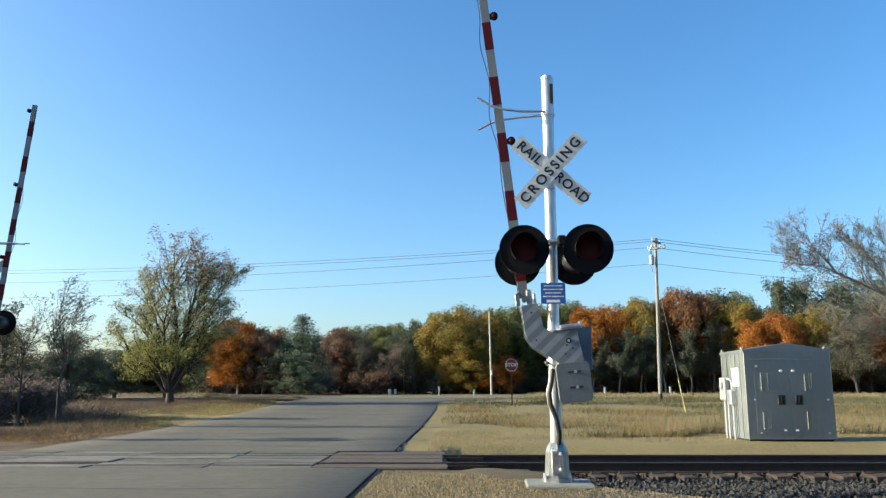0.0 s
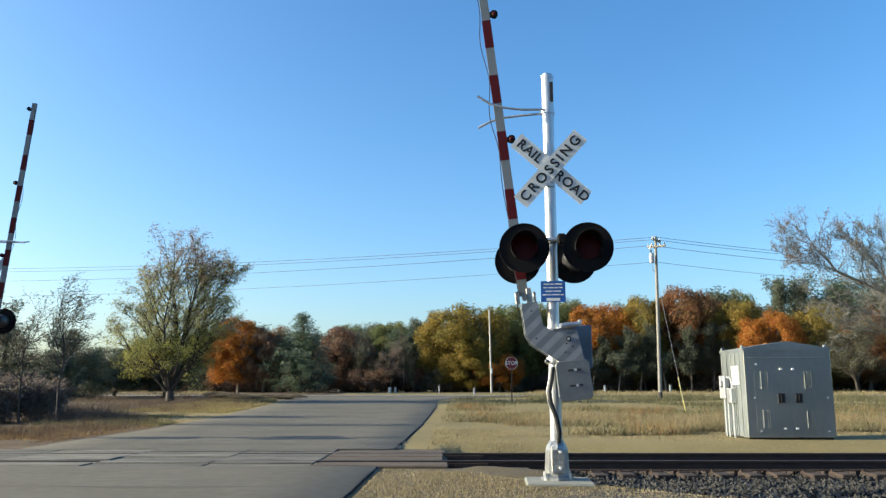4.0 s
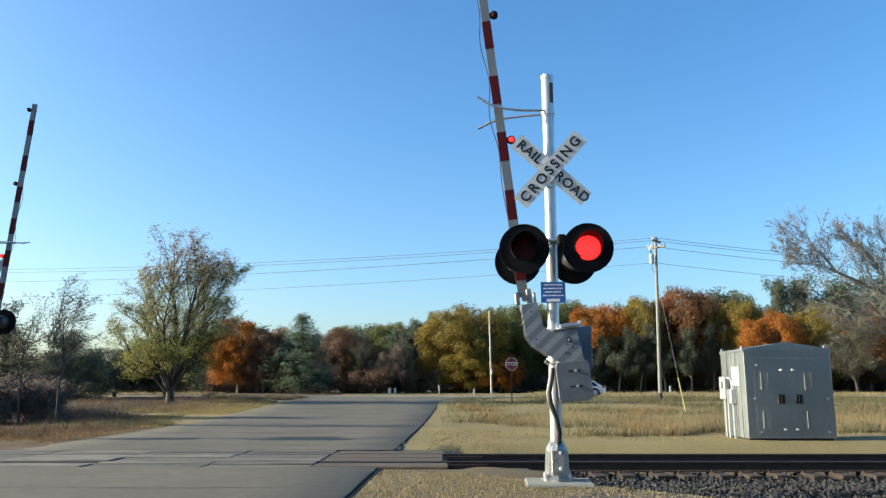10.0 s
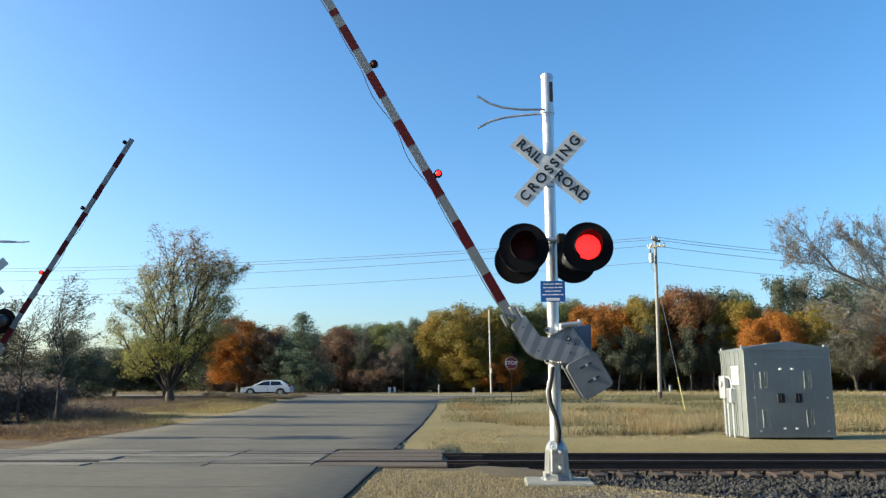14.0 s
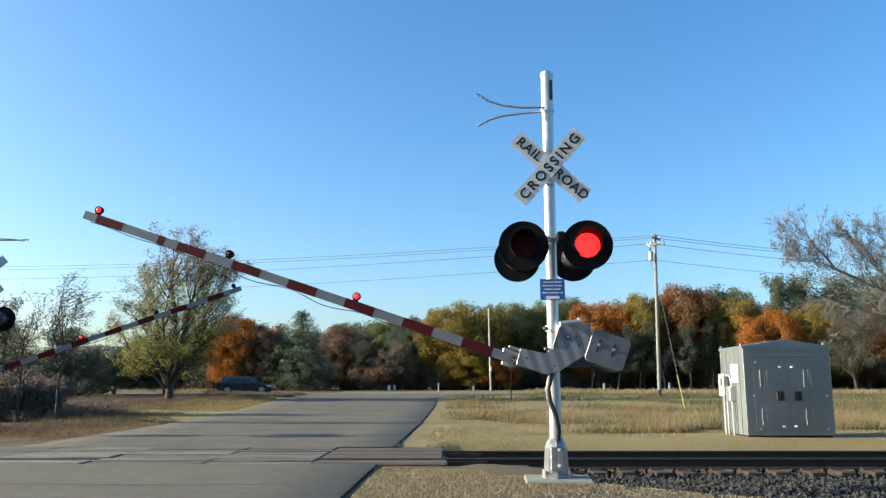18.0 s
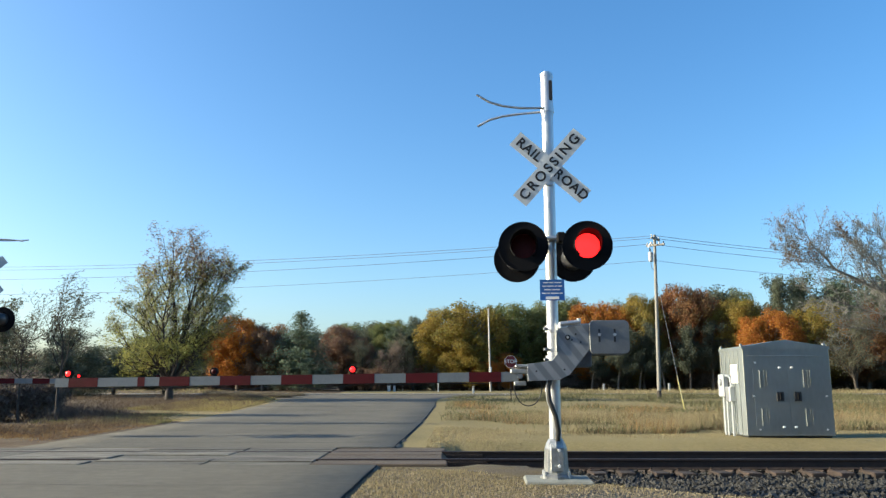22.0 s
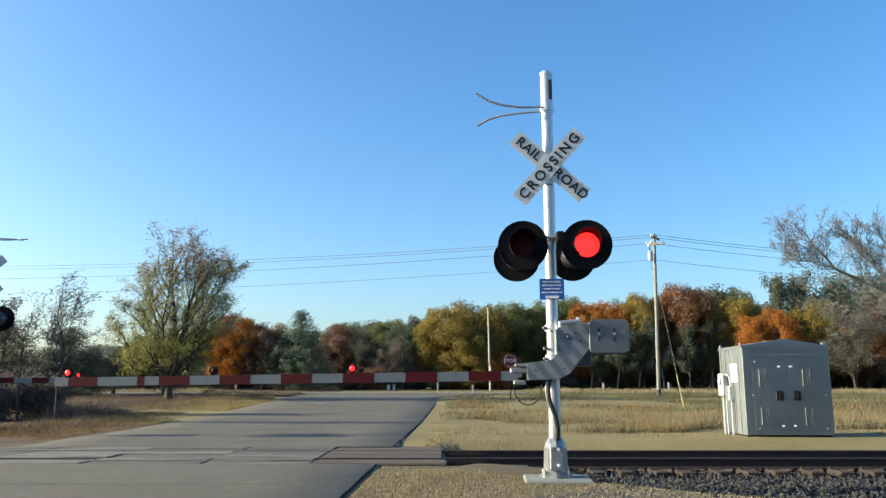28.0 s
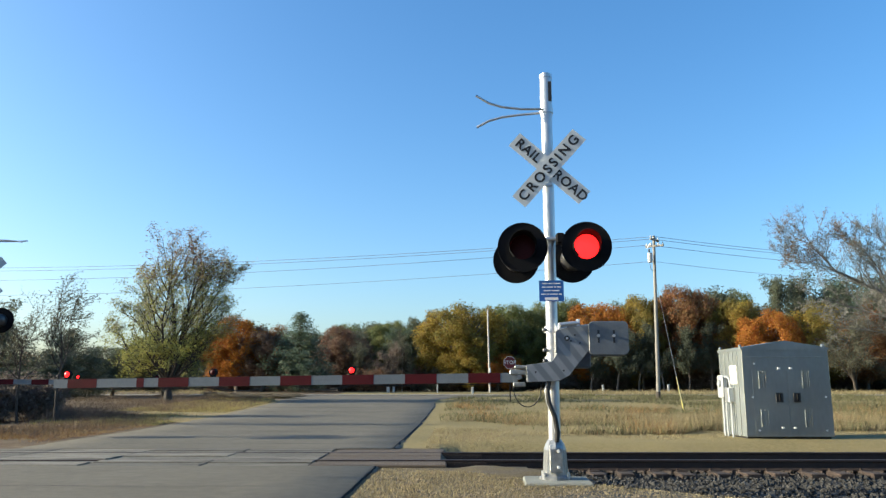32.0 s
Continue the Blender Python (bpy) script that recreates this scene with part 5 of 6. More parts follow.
NAMED = [  # kind, x, y, top height, half width, leaf, label
    ("round", 2.4, 95, 11.4, 4.4, LEAF_YELLOW, "golden yellow autumn tree at the edge of the woods"),
    ("round", 3.4, 93.5, 6.3, 3.4, LEAF_YELLOW, "low golden yellow tree at the edge of the woods"),
    ("round", 6.6, 92.5, 5.2, 2.6, LEAF_ORANGE, "low orange tree at the edge of the woods"),
    ("round", 9.0, 98, 11.4, 4.2, LEAF_GREEN, "dull green tree at the edge of the woods"),
    ("round", 13.5, 100, 12.0, 3.6, LEAF_GREEN, "dull green tree at the edge of the woods"),
    ("round", 19.4, 97, 11.6, 3.9, LEAF_ORANGE, "orange-brown autumn tree at the edge of the woods"),
    ("round", 24.9, 96, 12.3, 2.6, LEAF_YELLOW, "yellow-green autumn tree at the edge of the woods"),
    ("round", 30.2, 96, 13.5, 3.5, LEAF_RUST, "rust-red oak at the edge of the woods"),
    ("round", 35.6, 99, 11.9, 2.8, LEAF_RUST, "dark red tree at the edge of the woods"),
    ("round", 36.2, 94, 11.8, 3.0, LEAF_YELLOW, "yellow autumn tree at the edge of the woods"),
    ("round", 37.4, 88, 9.9, 2.8, LEAF_ORANGE, "bright orange maple at the edge of the woods"),
    ("round", 45.0, 94, 11.3, 3.7, LEAF_YELLOW, "dull yellow tree at the edge of the woods"),
    ("round", 50.5, 92, 9.2, 3.6, LEAF_RUST, "rust-brown tree at the edge of the woods"),
    ("pine", 33.8, 99, 12.6, 2.2, NEEDLE, "dark pine between the autumn trees"),
    ("pine", 26.8, 101, 13.0, 2.2, NEEDLE, "dark pine between the autumn trees"),
    ("pine", 16.6, 101, 12.0, 2.4, NEEDLE, "dark pine between the autumn trees"),
    ("pine", 42.8, 98, 15.2, 2.0, NEEDLE, "tall dark pine above the woods"),
    ("pine", 47.5, 102, 16.0, 3.8, NEEDLE, "tall dark pine above the woods"),
    ("pine", 53.0, 100, 15.6, 3.8, NEEDLE_B, "tall dark pine above the woods"),
    ("pine", 59.0, 104, 15.8, 4.2, NEEDLE_B, "tall dark pine above the woods"),
    ("pine", 38.5, 106, 14.8, 3.0, NEEDLE, "tall dark pine above the woods"),
    ("pine", 33.5, 108, 14.4, 3.0, NEEDLE, "tall dark pine above the woods"),
    ("spruce", -15.2, 82, 9.1, 3.3, NEEDLE_B, "blue-green spruce across the highway"),
    ("round", -22.3, 84, 8.7, 3.2, LEAF_ORANGE, "orange autumn tree across the highway"),
    ("round", -19.4, 83, 7.6, 2.0, LEAF_MAUVE, "rust-brown tree across the highway"),
    ("round", -12.8, 97, 8.7, 3.0, LEAF_MAUVE, "rust-brown tree in the woods"),
    ("pine", -6.2, 100, 9.0, 2.6, NEEDLE_B, "dark pine in the woods"),
    ("thin", -9.6, 96, 7.6, 3.0, LEAF_DULL, "grey-brown half-bare tree in the woods"),
    ("pine", -3.8, 105, 10.8, 2.6, NEEDLE, "dark pine in the woods"),
    ("pine", -7.6, 108, 10.2, 3.0, NEEDLE, "dark pine in the woods"),
    ("pine", -10.8, 110, 10.0, 2.8, NEEDLE, "dark pine in the woods"),
    ("pine", -1.2, 102, 11.4, 2.2, NEEDLE, "dark pine in the woods"),
    ("thin", 44.8, 84, 9.0, 3.8, LEAF_DULL, "grey-green half-bare tree behind the field"),
    ("thin", 49.5, 83, 12.0, 4.8, LEAF_DULL, "grey-green half-bare tree behind the field"),
    ("thin", -3.6, 95, 8.4, 3.0, LEAF_DULL, "grey-brown half-bare tree in the woods"),
    ("thin", -6.6, 94, 6.6, 2.6, LEAF_BRUSH, "grey-brown half-bare tree in the woods"),
    ("thin", 47.0, 88, 10.4, 4.0, LEAF_RUST, "thin rust-brown tree behind the field"),
    ("thin", 40.6, 86, 6.4, 2.4, LEAF_BRUSH, "grey-brown half-bare tree behind the field"),
    ("spruce", -25.6, 53, 5.2, 2.6, NEEDLE, "dark juniper behind the brush"),
    ("spruce", -30.8, 54, 5.6, 3.4, NEEDLE, "dark juniper behind the brush"),
    ("pine", -18.6, 30.6, 4.7, 1.35, NEEDLE, "dark drooping pine in the brush"),
    ("pine", -15.3, 31.2, 3.4, 0.8, NEEDLE, "small dark pine in the brush"),
    ("pine", 17.6, 92, 7.4, 1.72, NEEDLE_D, "dark lower pine before the autumn trees"),
    ("pine", 20.6, 91.5, 8.3, 1.87, NEEDLE_D, "dark lower pine before the autumn trees"),
    ("pine", 23.4, 92.5, 8.8, 1.79, NEEDLE_D, "dark lower pine before the autumn trees"),
    ("pine", 26.2, 91.5, 8.2, 1.95, NEEDLE_D, "dark lower pine before the autumn trees"),
    ("pine", 29.0, 91, 8.6, 1.87, NEEDLE_D, "dark lower pine before the autumn trees"),
    ("pine", 31.9, 91.8, 9.0, 1.87, NEEDLE_D, "dark lower pine before the autumn trees"),
    ("pine", 34.6, 91, 7.6, 1.72, NEEDLE_D, "dark lower pine before the autumn trees"),
    ("pine", 41.5, 90, 7.6, 1.87, NEEDLE_D, "dark lower pine before the autumn trees"),
    ("round", -25.5, 60, 4.3, 2.6, NEEDLE, "dark thicket by the verge"),
    ("round", -22.3, 62, 4.6, 2.4, NEEDLE, "dark thicket by the verge"),
]
for kind, x, y, top, half, leaf, label in NAMED:
    wood(kind, x, y, top, half * (1.12 if kind == "round" and y > 80 else 1), leaf, label)
# the depth of the woods
for row, (y, lo, hi, step, top) in enumerate(((104, -40, 66, 4.6, 9.0), (112, -43, 72, 4.8, 9.6), (122, -46, 80, 5.2, 10.2))):
    x = lo
    while x < hi:
        kind = "pine" if rw.random() < 0.55 else "round"
        tt = top * rw.uniform(0.74, 1.16) * (1.3 if x > 5 else 1.0) * (1.1 if x > 38 else 1.0)
        leaf = rw.choice((NEEDLE, NEEDLE_B)) if kind == "pine" else rw.choice((LEAF_GREEN, LEAF_RUST, LEAF_GREEN, LEAF_DULL))
        wood(kind, x + rw.uniform(-1, 1), y + rw.uniform(-2.5, 2.5), tt, rw.uniform(2.6, 3.8), leaf, "dark pine deep in the woods" if kind == "pine" else "autumn tree deep in the woods")
        x += step
# woods behind the camera, which close the place
for i in range(34):
    wood("pine" if i % 2 else "round", -95 + i * 5.8 + rw.uniform(-2, 2), -48 + rw.uniform(-5, 5), rw.uniform(10, 14), rw.uniform(3.5, 4.8), NEEDLE if i % 2 else rw.choice((LEAF_RUST, LEAF_GREEN)), "autumn tree of the woods along the road", base=0.0)
    wood("shrub", -95 + i * 5.8 + rw.uniform(-2, 2), -44 + rw.uniform(-3, 3), rw.uniform(3, 5), rw.uniform(3.0, 4.0), LEAF_GREEN, "dark undergrowth shrub of the woods", "shrub", base=0.0, group="undergrowth of the woods", cat="shrub")
# undergrowth along the edge of the woods
for i in range(46):
    wood("shrub", -58 + i * 2.6 + rw.uniform(-1, 1), 91 + rw.uniform(-1, 8), rw.uniform(2.4, 4.4), rw.uniform(1.6, 2.8), rw.choice((LEAF_BRUSH, LEAF_MAUVE, LEAF_DULL, LEAF_BRUSH) if i < 26 else (LEAF_DULL, LEAF_BRUSH, LEAF_BRUSH)),
         "dark undergrowth shrub at the edge of the woods", "shrub", group="undergrowth of the woods", cat="shrub")
for y, top, k in ((101, 3.6, 36), (109, 4.8, 34), (118, 5.6, 34), (128, 6.4, 34)):
    for i in range(k):
        wood("shrub", -80 + i * 160 / k + rw.uniform(-1.5, 1.5), y + rw.uniform(-2, 2), top * rw.uniform(0.8, 1.2), rw.uniform(3.0, 4.2), rw.choice((LEAF_BRUSH, LEAF_BRUSH, LEAF_MAUVE)),
             "dark undergrowth thicket deep in the woods", "shrub", group="undergrowth of the woods", cat="shrub")
# brush by the left verge
for i in range(7):
    wood("shrub", -13.4 - rw.random() * 6, 24 + rw.random() * 9, rw.uniform(0.9, 1.7), rw.uniform(0.7, 1.2), rw.choice((LEAF_BRUSH, LEAF_BRUSH, LEAF_DULL)), "brown leafless brush on the verge", "shrub", group="brush on the verge", cat="shrub")
for x, y, top, half in ((-14.4, 27.0, 1.5, 0.9), (-15.1, 25.8, 1.5, 0.9), (-15.9, 27.2, 1.8, 1.0), (-17.0, 26.5, 1.8, 1.1), (-14.7, 28.4, 1.7, 1.0), (-16.6, 29.4, 1.9, 1.1)):
    wood("shrub", x, y, top, half, LEAF_DARK, "tangled dark leafless brush on the verge", "shrub", group="brush on the verge", cat="shrub")
for x, y, top, half in ((-12.6, 50, 0.85, 1.5), (-11.0, 52, 0.8, 1.2), (-14.0, 52, 0.95, 1.4), (-10.9, 57, 0.85, 1.0), (-12.2, 55, 0.9, 1.3), (-15.4, 54, 1.0, 1.3)):
    wood("shrub", x, y, top, half, LEAF_GREY, "low brown brush beside the side road", "shrub", group="brush on the verge", cat="shrub")


# ---------------------------------------------------------------- grass and stones
BRUSH_STEM = material("brown brush stems", (0.115, 0.08, 0.06), (0.075, 0.055, 0.044), 0.3, 0.85, per_island=0.35, hue=0.015, trans=0.2)


def blades(name, n, seed, place, h, w, mat, label, zf=height, lean=0.25):
    g = np.random.default_rng(seed)
    pts = place(g, n)
    pts = np.array([(x, y, zf(x, y)) for x, y in pts])
    n = len(pts)
    a = g.uniform(0, math.tau, n)
    hh = h * g.uniform(0.5, 1.25, n) * np.array([max(0.25, 0.85 + 0.7 * noise.noise((x * 0.35, y * 0.3, seed)) + 0.55 * noise.noise((x * 1.3, y * 0.9, seed))) for x, y, z in pts])
    side = np.stack([np.cos(a), np.sin(a), np.zeros(n)], 1) * (w * g.uniform(0.6, 1.4, n))[:, None]
    top = np.stack([g.normal(0.08, lean, n) * hh, g.normal(0, lean, n) * hh, hh], 1)
    tri = np.stack([pts - side, pts + side, pts + top], 1)
    return tagged(part(name, quads(name, tri.reshape(-1, 3), 3), mat), label, "grass", kind="stuff")


def mown(x):
    """How far from the camera the mown strip beside the track reaches."""
    return 27 - 7.4 * smooth(1.0, 3.6, x) + 1.6 * smooth(5.6, 7.2, x) + 0.5 * noise.noise((x * 0.9, 2.5, 0))


def patches(x0, x1, y0, y1, cluster=0.35, per=14, tall=False):
    def place(g, n):
        k = n // per
        # more clumps near the camera than far off
        y = y0 + (y1 - y0) * g.random(k) ** 1.5
        cx = x0 + (x1 - x0) * g.random(k)
        thick = np.array([noise.noise((a * 0.22, b * 0.3, 7.5)) for a, b in zip(cx, y)]) > -0.18
        cx, y = cx[thick], y[thick]
        c = np.repeat(np.stack([cx, y], 1), per, axis=0)
        c = c + g.normal(0, cluster, c.shape)
        keep = [(road_right(b) + 0.5 < a or a < road_left(b) - 0.3) and not (61.5 < b < 73.5) and b > y0 - 0.6 and not (6.8 < a < 9.4 and 17.9 < b < 19.9) and not (tall and b < mown(a)) for a, b in c]
        return c[keep]
    return place


blades("field_grass", 120000, 1, patches(0.4, 44, 19.2, 61, 0.5, tall=True), 0.24, 0.013, GRASS_O, "short olive-brown dry grass of the field", lean=0.45)
blades("tall_dry_grass", 110000, 2, patches(0.4, 34, 19.2, 29, 0.3, 40, tall=True), 0.34, 0.005, STRAW, "tall dry straw grass of the field", lean=0.5)
blades("russet_grass", 14000, 12, patches(0.6, 36, 19.4, 40, 0.35, 40, tall=True), 0.33, 0.008, RUSSET, "russet dead grass tufts of the field", lean=0.5)
blades("short_dry_grass", 60000, 3, patches(-0.6, 18, 16.2, 24, 0.5), 0.05, 0.006, STRAW, "short mown dry grass beside the track")
blades("dead_weeds", 90000, 4, patches(-34, -9.6, 19.5, 60, 0.4), 0.25, 0.007, STRAW_B, "brown dead weeds on the verge", lean=0.75)
blades("brush_stems", 20000, 14, patches(-22, -12.4, 23.5, 33, 0.5, 30), 0.6, 0.006, BRUSH_STEM, "tall brown dead brush stems on the verge", lean=0.6)
blades("verge_litter", 14000, 15, patches(-14, -8.7, 16.2, 25, 0.3, 20), 0.07, 0.009, RUSSET, "brown dead leaves and stalks on the gravel verge", lean=1.2)
blades("verge_grass", 60000, 5, patches(-14.5, -9.0, 25, 56, 0.4), 0.13, 0.009, TURF, "short yellow-green grass beside the side road")
blades("far_verge_grass", 26000, 6, patches(-60, 60, 73.6, 96, 0.7), 0.28, 0.03, STRAW, "dry grass on the far side of the highway")


def stones(name, n, seed, place, size, mat, label, lift=0.0):
    g = np.random.default_rng(seed)
    pts = place(g, n)
    pts = np.array([(x, y, height(x, y)) for x, y in pts])
    n = len(pts)
    unit = np.array([(1, 0, 0), (0, 1, 0), (-1, 0, 0), (0, -1, 0), (0, 0, 1), (0, 0, -1)], float)
    tri = np.array([(0, 1, 4), (1, 2, 4), (2, 3, 4), (3, 0, 4), (1, 0, 5), (2, 1, 5), (3, 2, 5), (0, 3, 5)])
    s = size * g.uniform(0.5, 1.3, (n, 1, 1))
    v = unit[None] * s * g.uniform(0.6, 1.3, (n, 6, 1)) + g.normal(0, 0.2, (n, 6, 3)) * s
    v = v * np.array([1, 1, 0.8]) + pts[:, None, :] + np.array([0, 0, 0.2]) * s + np.array([0, 0, 1]) * lift * g.random((n, 1, 1))
    me = bpy.data.meshes.new(name)
    me.from_pydata(v.reshape(-1, 3).tolist(), [], (tri[None] + (np.arange(n) * 6)[:, None, None]).reshape(-1, 3).tolist())
    return tagged(part(name, me, mat), label, "gravel", kind="stuff")


def ballast_place(g, n):
    y = g.uniform(7.6, 16.2, n)
    x = g.uniform(0.3, 14, n)
    keep = ((x > 1.6) | (y > 12.3)) & ((y > 10.75) | (x + (9.4 - y) * -1.2 > 2.3 + g.normal(0, 0.3, n))) & ~((np.abs(y - TRACK_Y) < 0.9) & (g.random(n) < 0.5))
    return np.stack([x, y], 1)[keep]


def gravel_place(g, n):
    y = g.uniform(7.8, 12.2, n)
    x = g.uniform(-1.2, 3.6, n)
    edge = np.array([road_right(b) for b in y]) + 0.05
    keep = (x > edge) & (x + (9.4 - y) * -1.2 < 2.4) & ~((x > 1.0) & (x < 1.85) & (y > 9.65) & (y < 10.2)) & (y < 11.9)
    return np.stack([x, y], 1)[keep]


stones("ballast", 19000, 1, ballast_place, 0.034, STONE, "dark grey crushed stone ballast under the track", 0.04)
stones("gravel", 9000, 2, gravel_place, 0.012, PEBBLE, "tan gravel beside the road")
blades("sparse_dry_grass", 24000, 8, gravel_place, 0.045, 0.004, STRAW, "sparse dry grass in the gravel")


# ---------------------------------------------------------------- vehicles
def paint(name, c):
    m = material(name, c, tuple(v * 0.92 for v in c), 1.5, 0.3, spec=0.6)
    m.node_tree.nodes["Principled BSDF"].inputs["Coat Weight"].default_value = 0.6
    return m


def vehicle(name, label, col, L, body, cabin, glass, wheel_x, r=0.33, W=1.78, clad=False):
    """A car with its nose towards -x: side outlines of the lower body and of the cabin, panes, wheels and lamps."""
    v = thing(name, pose(0, 0, 0), label, "car", "cars on the highway")
    v.scale = (1, 1, 0.87)
    bm = plate(body, -W / 2, W / 2)
    bmesh.ops.bevel(bm, geom=[e for e in bm.edges if abs(e.verts[0].co.y - e.verts[1].co.y) < 1e-4], offset=0.06, segments=2, affect="EDGES")
    part("body", bm, col, v, smooth=False)
    bm = plate(cabin, -W / 2 + 0.06, W / 2 - 0.06)
    ztop = max(z for x, z in cabin)
    zlow = min(z for x, z in cabin)
    for q in bm.verts:
        q.co.y *= 1 - 0.16 * (q.co.z - zlow) / (ztop - zlow)
    bmesh.ops.bevel(bm, geom=bm.edges[:], offset=0.04, segments=2, affect="EDGES")
    part("cabin", bm, col, v)
    for k, out in enumerate(glass):
        for sgn in (-1, 1):
            bm = plate(out, -0.012, 0.012)
            for q in bm.verts:
                q.co.y += sgn * ((W / 2 - 0.06) * (1 - 0.16 * (q.co.z - zlow) / (ztop - zlow)) + 0.004)
            part("side_window", bm, GLASS, v, "dark tinted side window")
    # windscreen and rear window along the cabin's slopes
    xs = sorted(cabin, key=lambda c: c[0])
    for a, b, nm in ((xs[0], xs[1], "windscreen"), (xs[-1], xs[-2], "rear_window")):
        bm = bmesh.new()
        c = []
        for f, half in ((0.12, 0.88), (0.9, 0.74)):
            x, z = a[0] + (b[0] - a[0]) * f, a[1] + (b[1] - a[1]) * f
            s = -1 if nm == "windscreen" else 1
            c += [(x + s * 0.02, -half * W / 2 + 0.06, z + 0.02), (x + s * 0.02, half * W / 2 - 0.06, z + 0.02)]
        f = bm.faces.new([bm.verts.new(c[i]) for i in (0, 1, 3, 2)])
        bmesh.ops.solidify(bm, geom=[f], thickness=0.02)
        part(nm, bm, GLASS, v, "dark glass")
    for wx in wheel_x:
        for sgn in (-1, 1):
            yy = sgn * (W / 2 - 0.1)
            part("wheel_arch", cyl((wx, sgn * (W / 2 - 0.25), r + 0.02), (wx, sgn * (W / 2 + 0.006), r + 0.02), r + 0.07, n=24), TYRE, v)
            wheel = part("wheel", cyl((0, -0.1, 0), (0, 0.1, 0), r, n=28, bevel=0.03), TYRE, v, "black tyre", pose(wx, yy + sgn * 0.02, r))
            part("rim", cyl((0, -0.012, 0), (0, 0.012, 0), r * 0.66, n=20, bevel=0.008), RIM, wheel, "alloy rim", pose(0, sgn * 0.1, 0))
            for k in range(5):
                part("spoke_gap", cyl((r * 0.4 * math.cos(k * 1.2566), sgn * 0.112, r * 0.4 * math.sin(k * 1.2566)), (r * 0.4 * math.cos(k * 1.2566), sgn * 0.116, r * 0.4 * math.sin(k * 1.2566)), r * 0.13, n=8), TYRE, wheel)
    for sgn in (-1, 1):
        part("headlight", box(-L / 2 - 0.01, -L / 2 + 0.4, sgn * (W / 2 - 0.2) - 0.22, sgn * (W / 2 - 0.2) + 0.215, 0.62, 0.78, 0.04), CHROME, v, "clear headlight")
        part("tail_light", box(L / 2 - 0.2, L / 2 + 0.012, sgn * (W / 2 - 0.12) - 0.13, sgn * (W / 2 - 0.12) + 0.13, 0.82, 1.02, 0.03), SIGN_RED, v, "red tail light")
        part("mirror", box(-0.95, -0.78, sgn * (W / 2 + 0.1) - 0.09, sgn * (W / 2 + 0.1) + 0.09, 0.98, 1.12, 0.03), col, v)
        part("door_handle", box(-0.05, 0.13, sgn * (W / 2 + 0.008) - 0.012, sgn * (W / 2 + 0.008) + 0.012, 0.84, 0.87), BLACK, v)
        part("door_seam", box(0.18, 0.195, sgn * W / 2 - 0.003, sgn * W / 2 + 0.003, 0.35, 0.92), BLACK, v)
    part("sill", box(-L / 2 + 0.3, L / 2 - 0.3, -W / 2 - 0.005, W / 2 + 0.005, 0.2, 0.32, 0.02), BLACK, v, "dark lower sill")
    part("bumper", box(-L / 2 - 0.03, -L / 2 + 0.2, -W / 2 + 0.1, W / 2 - 0.1, 0.28, 0.48, 0.05), BLACK if clad else col, v)
    return v


suv_body = [(0.96 * x, 0.95 * z) for x, z in [(-2.32, 0.28), (-2.34, 0.6), (-2.2, 0.82), (-1.1, 0.98), (2.2, 1.02), (2.32, 0.9), (2.32, 0.3)]]
suv_cab = [(-1.2, 0.9), (-0.35, 1.5), (1.35, 1.53), (2.12, 0.95)]
suv_glass = [[(-0.8, 0.98), (-0.28, 1.4), (0.36, 1.44), (0.36, 0.97)], [(0.43, 0.97), (0.43, 1.44), (1.08, 1.44), (1.16, 0.98)], [(1.23, 0.99), (1.15, 1.43), (1.3, 1.42), (1.72, 1.02)]]
SILVERPAINT, WHITEPAINT = paint("silver car paint", (0.46, 0.5, 0.56)), paint("white car paint", (0.66, 0.68, 0.7))
NAVY, NIGHT, MAROON = paint("navy blue car paint", (0.01, 0.014, 0.032)), paint("near-black blue car paint", (0.008, 0.011, 0.02)), paint("maroon car paint", (0.09, 0.012, 0.014))
car_a = vehicle("suv", "silver sport utility car driving on the highway", SILVERPAINT, 4.46, suv_body, suv_cab, suv_glass, (-1.42, 1.38), 0.36, 1.8)
hb = [(-2.2, 0.26), (-2.22, 0.55), (-2.0, 0.74), (-1.1, 0.92), (2.05, 0.98), (2.15, 0.85), (2.15, 0.3)]
hc = [(-1.3, 0.88), (-0.25, 1.46), (1.3, 1.5), (2.0, 0.98)]
hg = [[(-0.85, 0.98), (-0.2, 1.36), (0.35, 1.4), (0.35, 0.97)], [(0.42, 0.97), (0.42, 1.4), (1.2, 1.38), (1.45, 1.02)]]
car_b = vehicle("hatchback", "white hatchback driving on the highway", WHITEPAINT, 4.35, hb, hc, hg, (-1.32, 1.3), 0.32, 1.76)
pb = [(-2.75, 0.34), (-2.78, 0.7), (-2.6, 1.0), (-1.4, 1.1), (0.75, 1.14), (2.7, 1.14), (2.76, 1.05), (2.76, 0.42)]
pc = [(-1.45, 1.06), (-0.75, 1.74), (0.45, 1.76), (0.75, 1.1)]
pg = [[(-1.02, 1.14), (-0.6, 1.62), (-0.15, 1.64), (-0.15, 1.14)], [(-0.07, 1.14), (-0.07, 1.64), (0.4, 1.62), (0.55, 1.16)]]
car_c = vehicle("pickup_truck", "navy blue pickup truck driving on the highway", NAVY, 5.55, pb, pc, pg, (-1.75, 1.65), 0.38, 1.85, clad=True)
car_d = vehicle("suv", "near-black sport utility car driving on the highway", NIGHT, 4.46, suv_body, [(-1.2, 0.9), (-0.6, 1.6), (1.85, 1.62), (2.14, 0.95)], suv_glass, (-1.45, 1.4), 0.37, 1.85, clad=True)
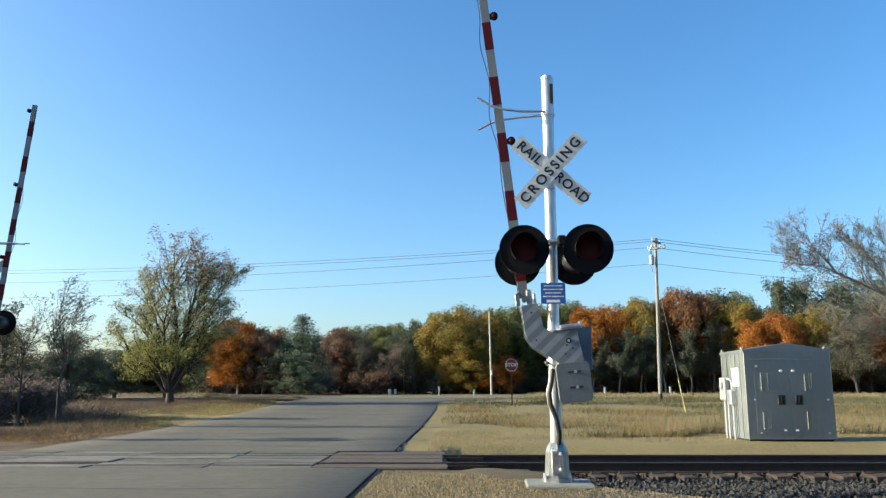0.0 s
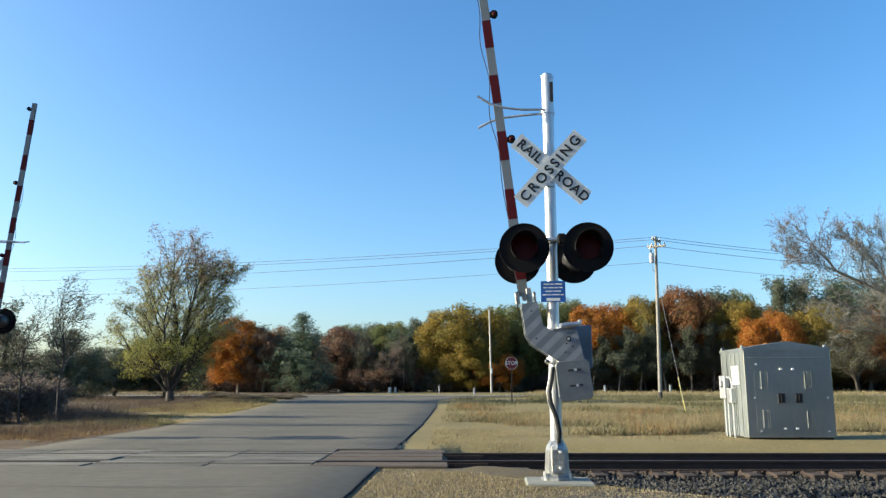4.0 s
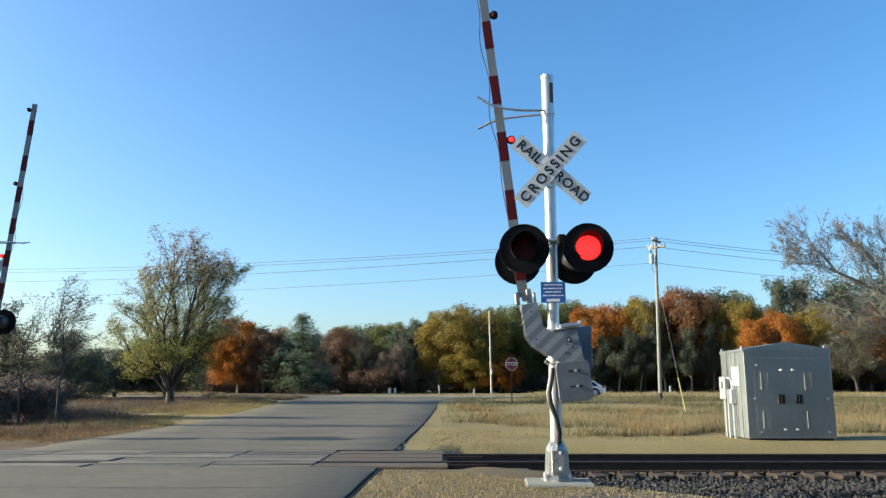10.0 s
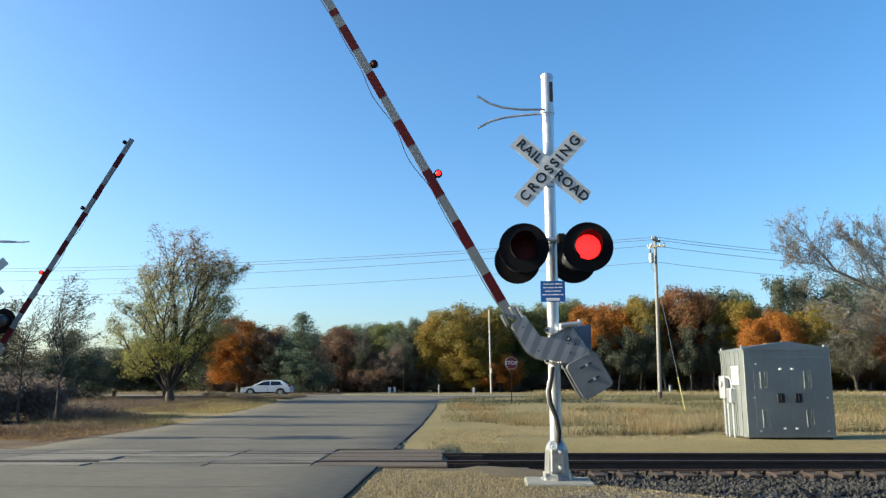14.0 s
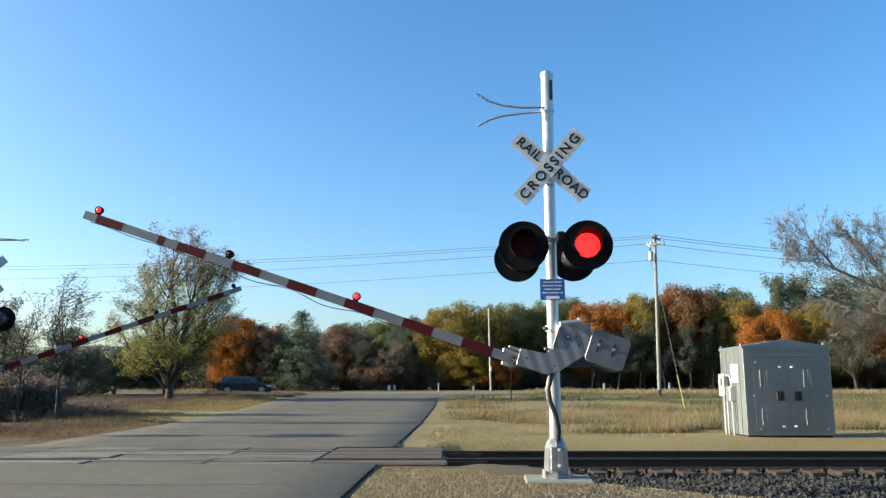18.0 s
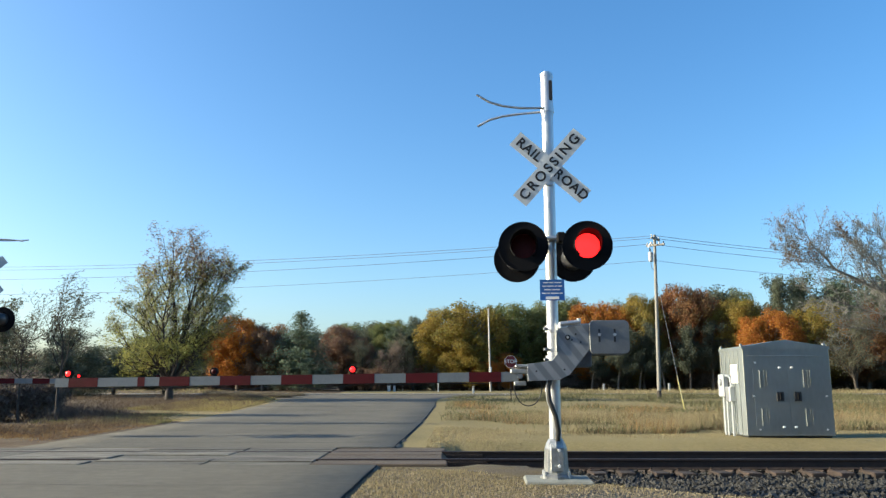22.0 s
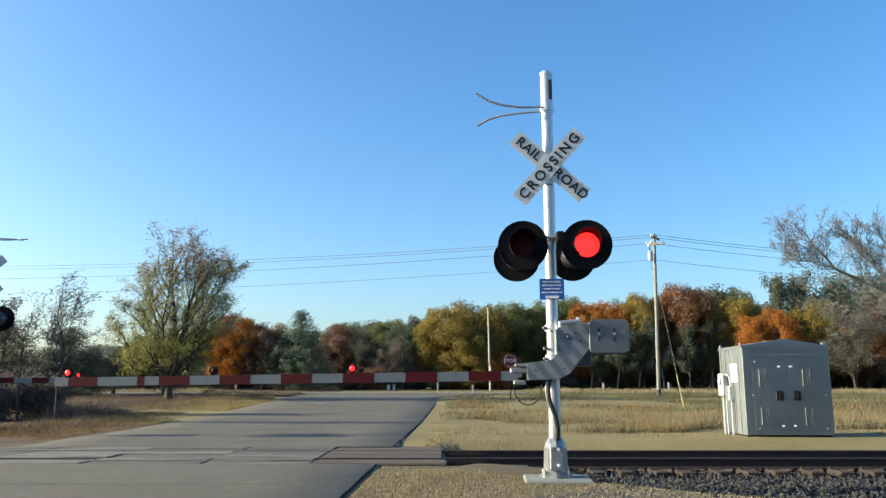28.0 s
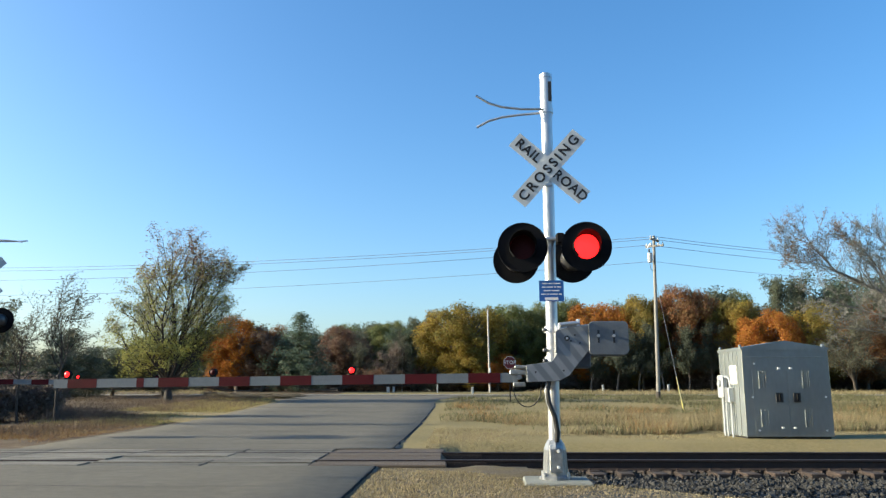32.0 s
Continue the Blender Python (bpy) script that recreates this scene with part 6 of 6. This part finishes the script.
sb = [(-2.35, 0.26), (-2.37, 0.55), (-2.15, 0.76), (-1.0, 0.92), (1.5, 0.98), (2.3, 0.96), (2.37, 0.8), (2.37, 0.32)]
sc = [(-1.15, 0.9), (-0.35, 1.4), (0.85, 1.42), (1.65, 0.97)]
sg = [[(-0.8, 0.98), (-0.28, 1.32), (0.2, 1.34), (0.2, 0.98)], [(0.27, 0.98), (0.27, 1.34), (0.8, 1.33), (1.2, 1.02)]]
car_e = vehicle("sedan", "maroon sedan driving on the highway", MAROON, 4.75, sb, sc, sg, (-1.42, 1.42), 0.32, 1.78)


# ---------------------------------------------------------------- what moves
PERIOD, FIRST, ON_A = 0.991, 4.489, 0.525


def motions():
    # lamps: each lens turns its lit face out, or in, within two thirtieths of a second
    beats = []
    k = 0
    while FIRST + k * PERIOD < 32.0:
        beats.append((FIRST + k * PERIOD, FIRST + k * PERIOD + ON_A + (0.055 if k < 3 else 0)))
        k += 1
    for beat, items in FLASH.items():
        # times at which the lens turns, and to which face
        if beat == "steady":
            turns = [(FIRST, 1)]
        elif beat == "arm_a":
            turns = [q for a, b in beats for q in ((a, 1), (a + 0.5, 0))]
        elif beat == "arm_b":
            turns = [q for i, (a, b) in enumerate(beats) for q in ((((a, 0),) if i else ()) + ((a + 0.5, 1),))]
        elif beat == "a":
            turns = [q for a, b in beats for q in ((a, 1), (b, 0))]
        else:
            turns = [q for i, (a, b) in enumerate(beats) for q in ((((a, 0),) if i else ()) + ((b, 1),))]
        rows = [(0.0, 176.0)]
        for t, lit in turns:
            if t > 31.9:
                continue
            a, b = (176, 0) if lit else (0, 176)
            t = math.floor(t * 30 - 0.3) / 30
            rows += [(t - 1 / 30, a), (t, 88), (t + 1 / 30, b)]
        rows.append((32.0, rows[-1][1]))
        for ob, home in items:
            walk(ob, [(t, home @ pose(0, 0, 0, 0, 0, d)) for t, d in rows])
    # gates: upright until 12 s, level from 20.3 s
    gate_rows = [(0, 84.1), (6, 84.1), (11.9, 84.1), (12.1, 82.7), (12.5, 77.6), (13.0, 72.0), (13.5, 66.5), (14.0, 61.5), (14.5, 56.2), (15.5, 45.8), (16.5, 35.2), (17.0, 30.0),
                 (17.5, 24.6), (18.0, 19.5), (18.5, 14.3), (19.0, 9.2), (19.5, 4.4), (20.0, 0.5), (20.3, 0.1), (20.6, 0), (26, 0), (32, 0)]
    for gate, px, pz, extra, level in ((gate_near, 0.17, 1.77, 0.0, 0), (gate_far, 0.17, 1.787, 1.8, 0.6)):
        walk(gate, [(t, pose(px, 0, pz, 0, a + extra * a / 83 + level, 0)) for t, a in gate_rows])
    for cable, home in SLACK:
        walk(cable, [(t, home @ pose(0, 0, 0, -80 * min(1, a / 16), 0, 0)) for t, a in gate_rows])
    # cars at an even pace along their lanes
    for car, lane, t0, x0, speed in ((car_a, 69.0, 10.2, 6.43, -27.1), (car_b, 69.0, 13.2, 6.58, -27.8), (car_c, 69.0, 17.0, -7.1, -25.1), (car_d, 65.4, 18.6, 0.85, 29.0), (car_e, 69.0, 20.0, -5.2, -26.6)):
        turn = 0 if speed < 0 else 180
        times = sorted({0.0, 0.5, t0 - 4, t0 - 2, t0, t0 + 2, t0 + 4, 31.5, 32.0})
        walk(car, [(t, pose(x0 + speed * (t - t0), lane, 0.63, 0, 0, turn)) for t in times])


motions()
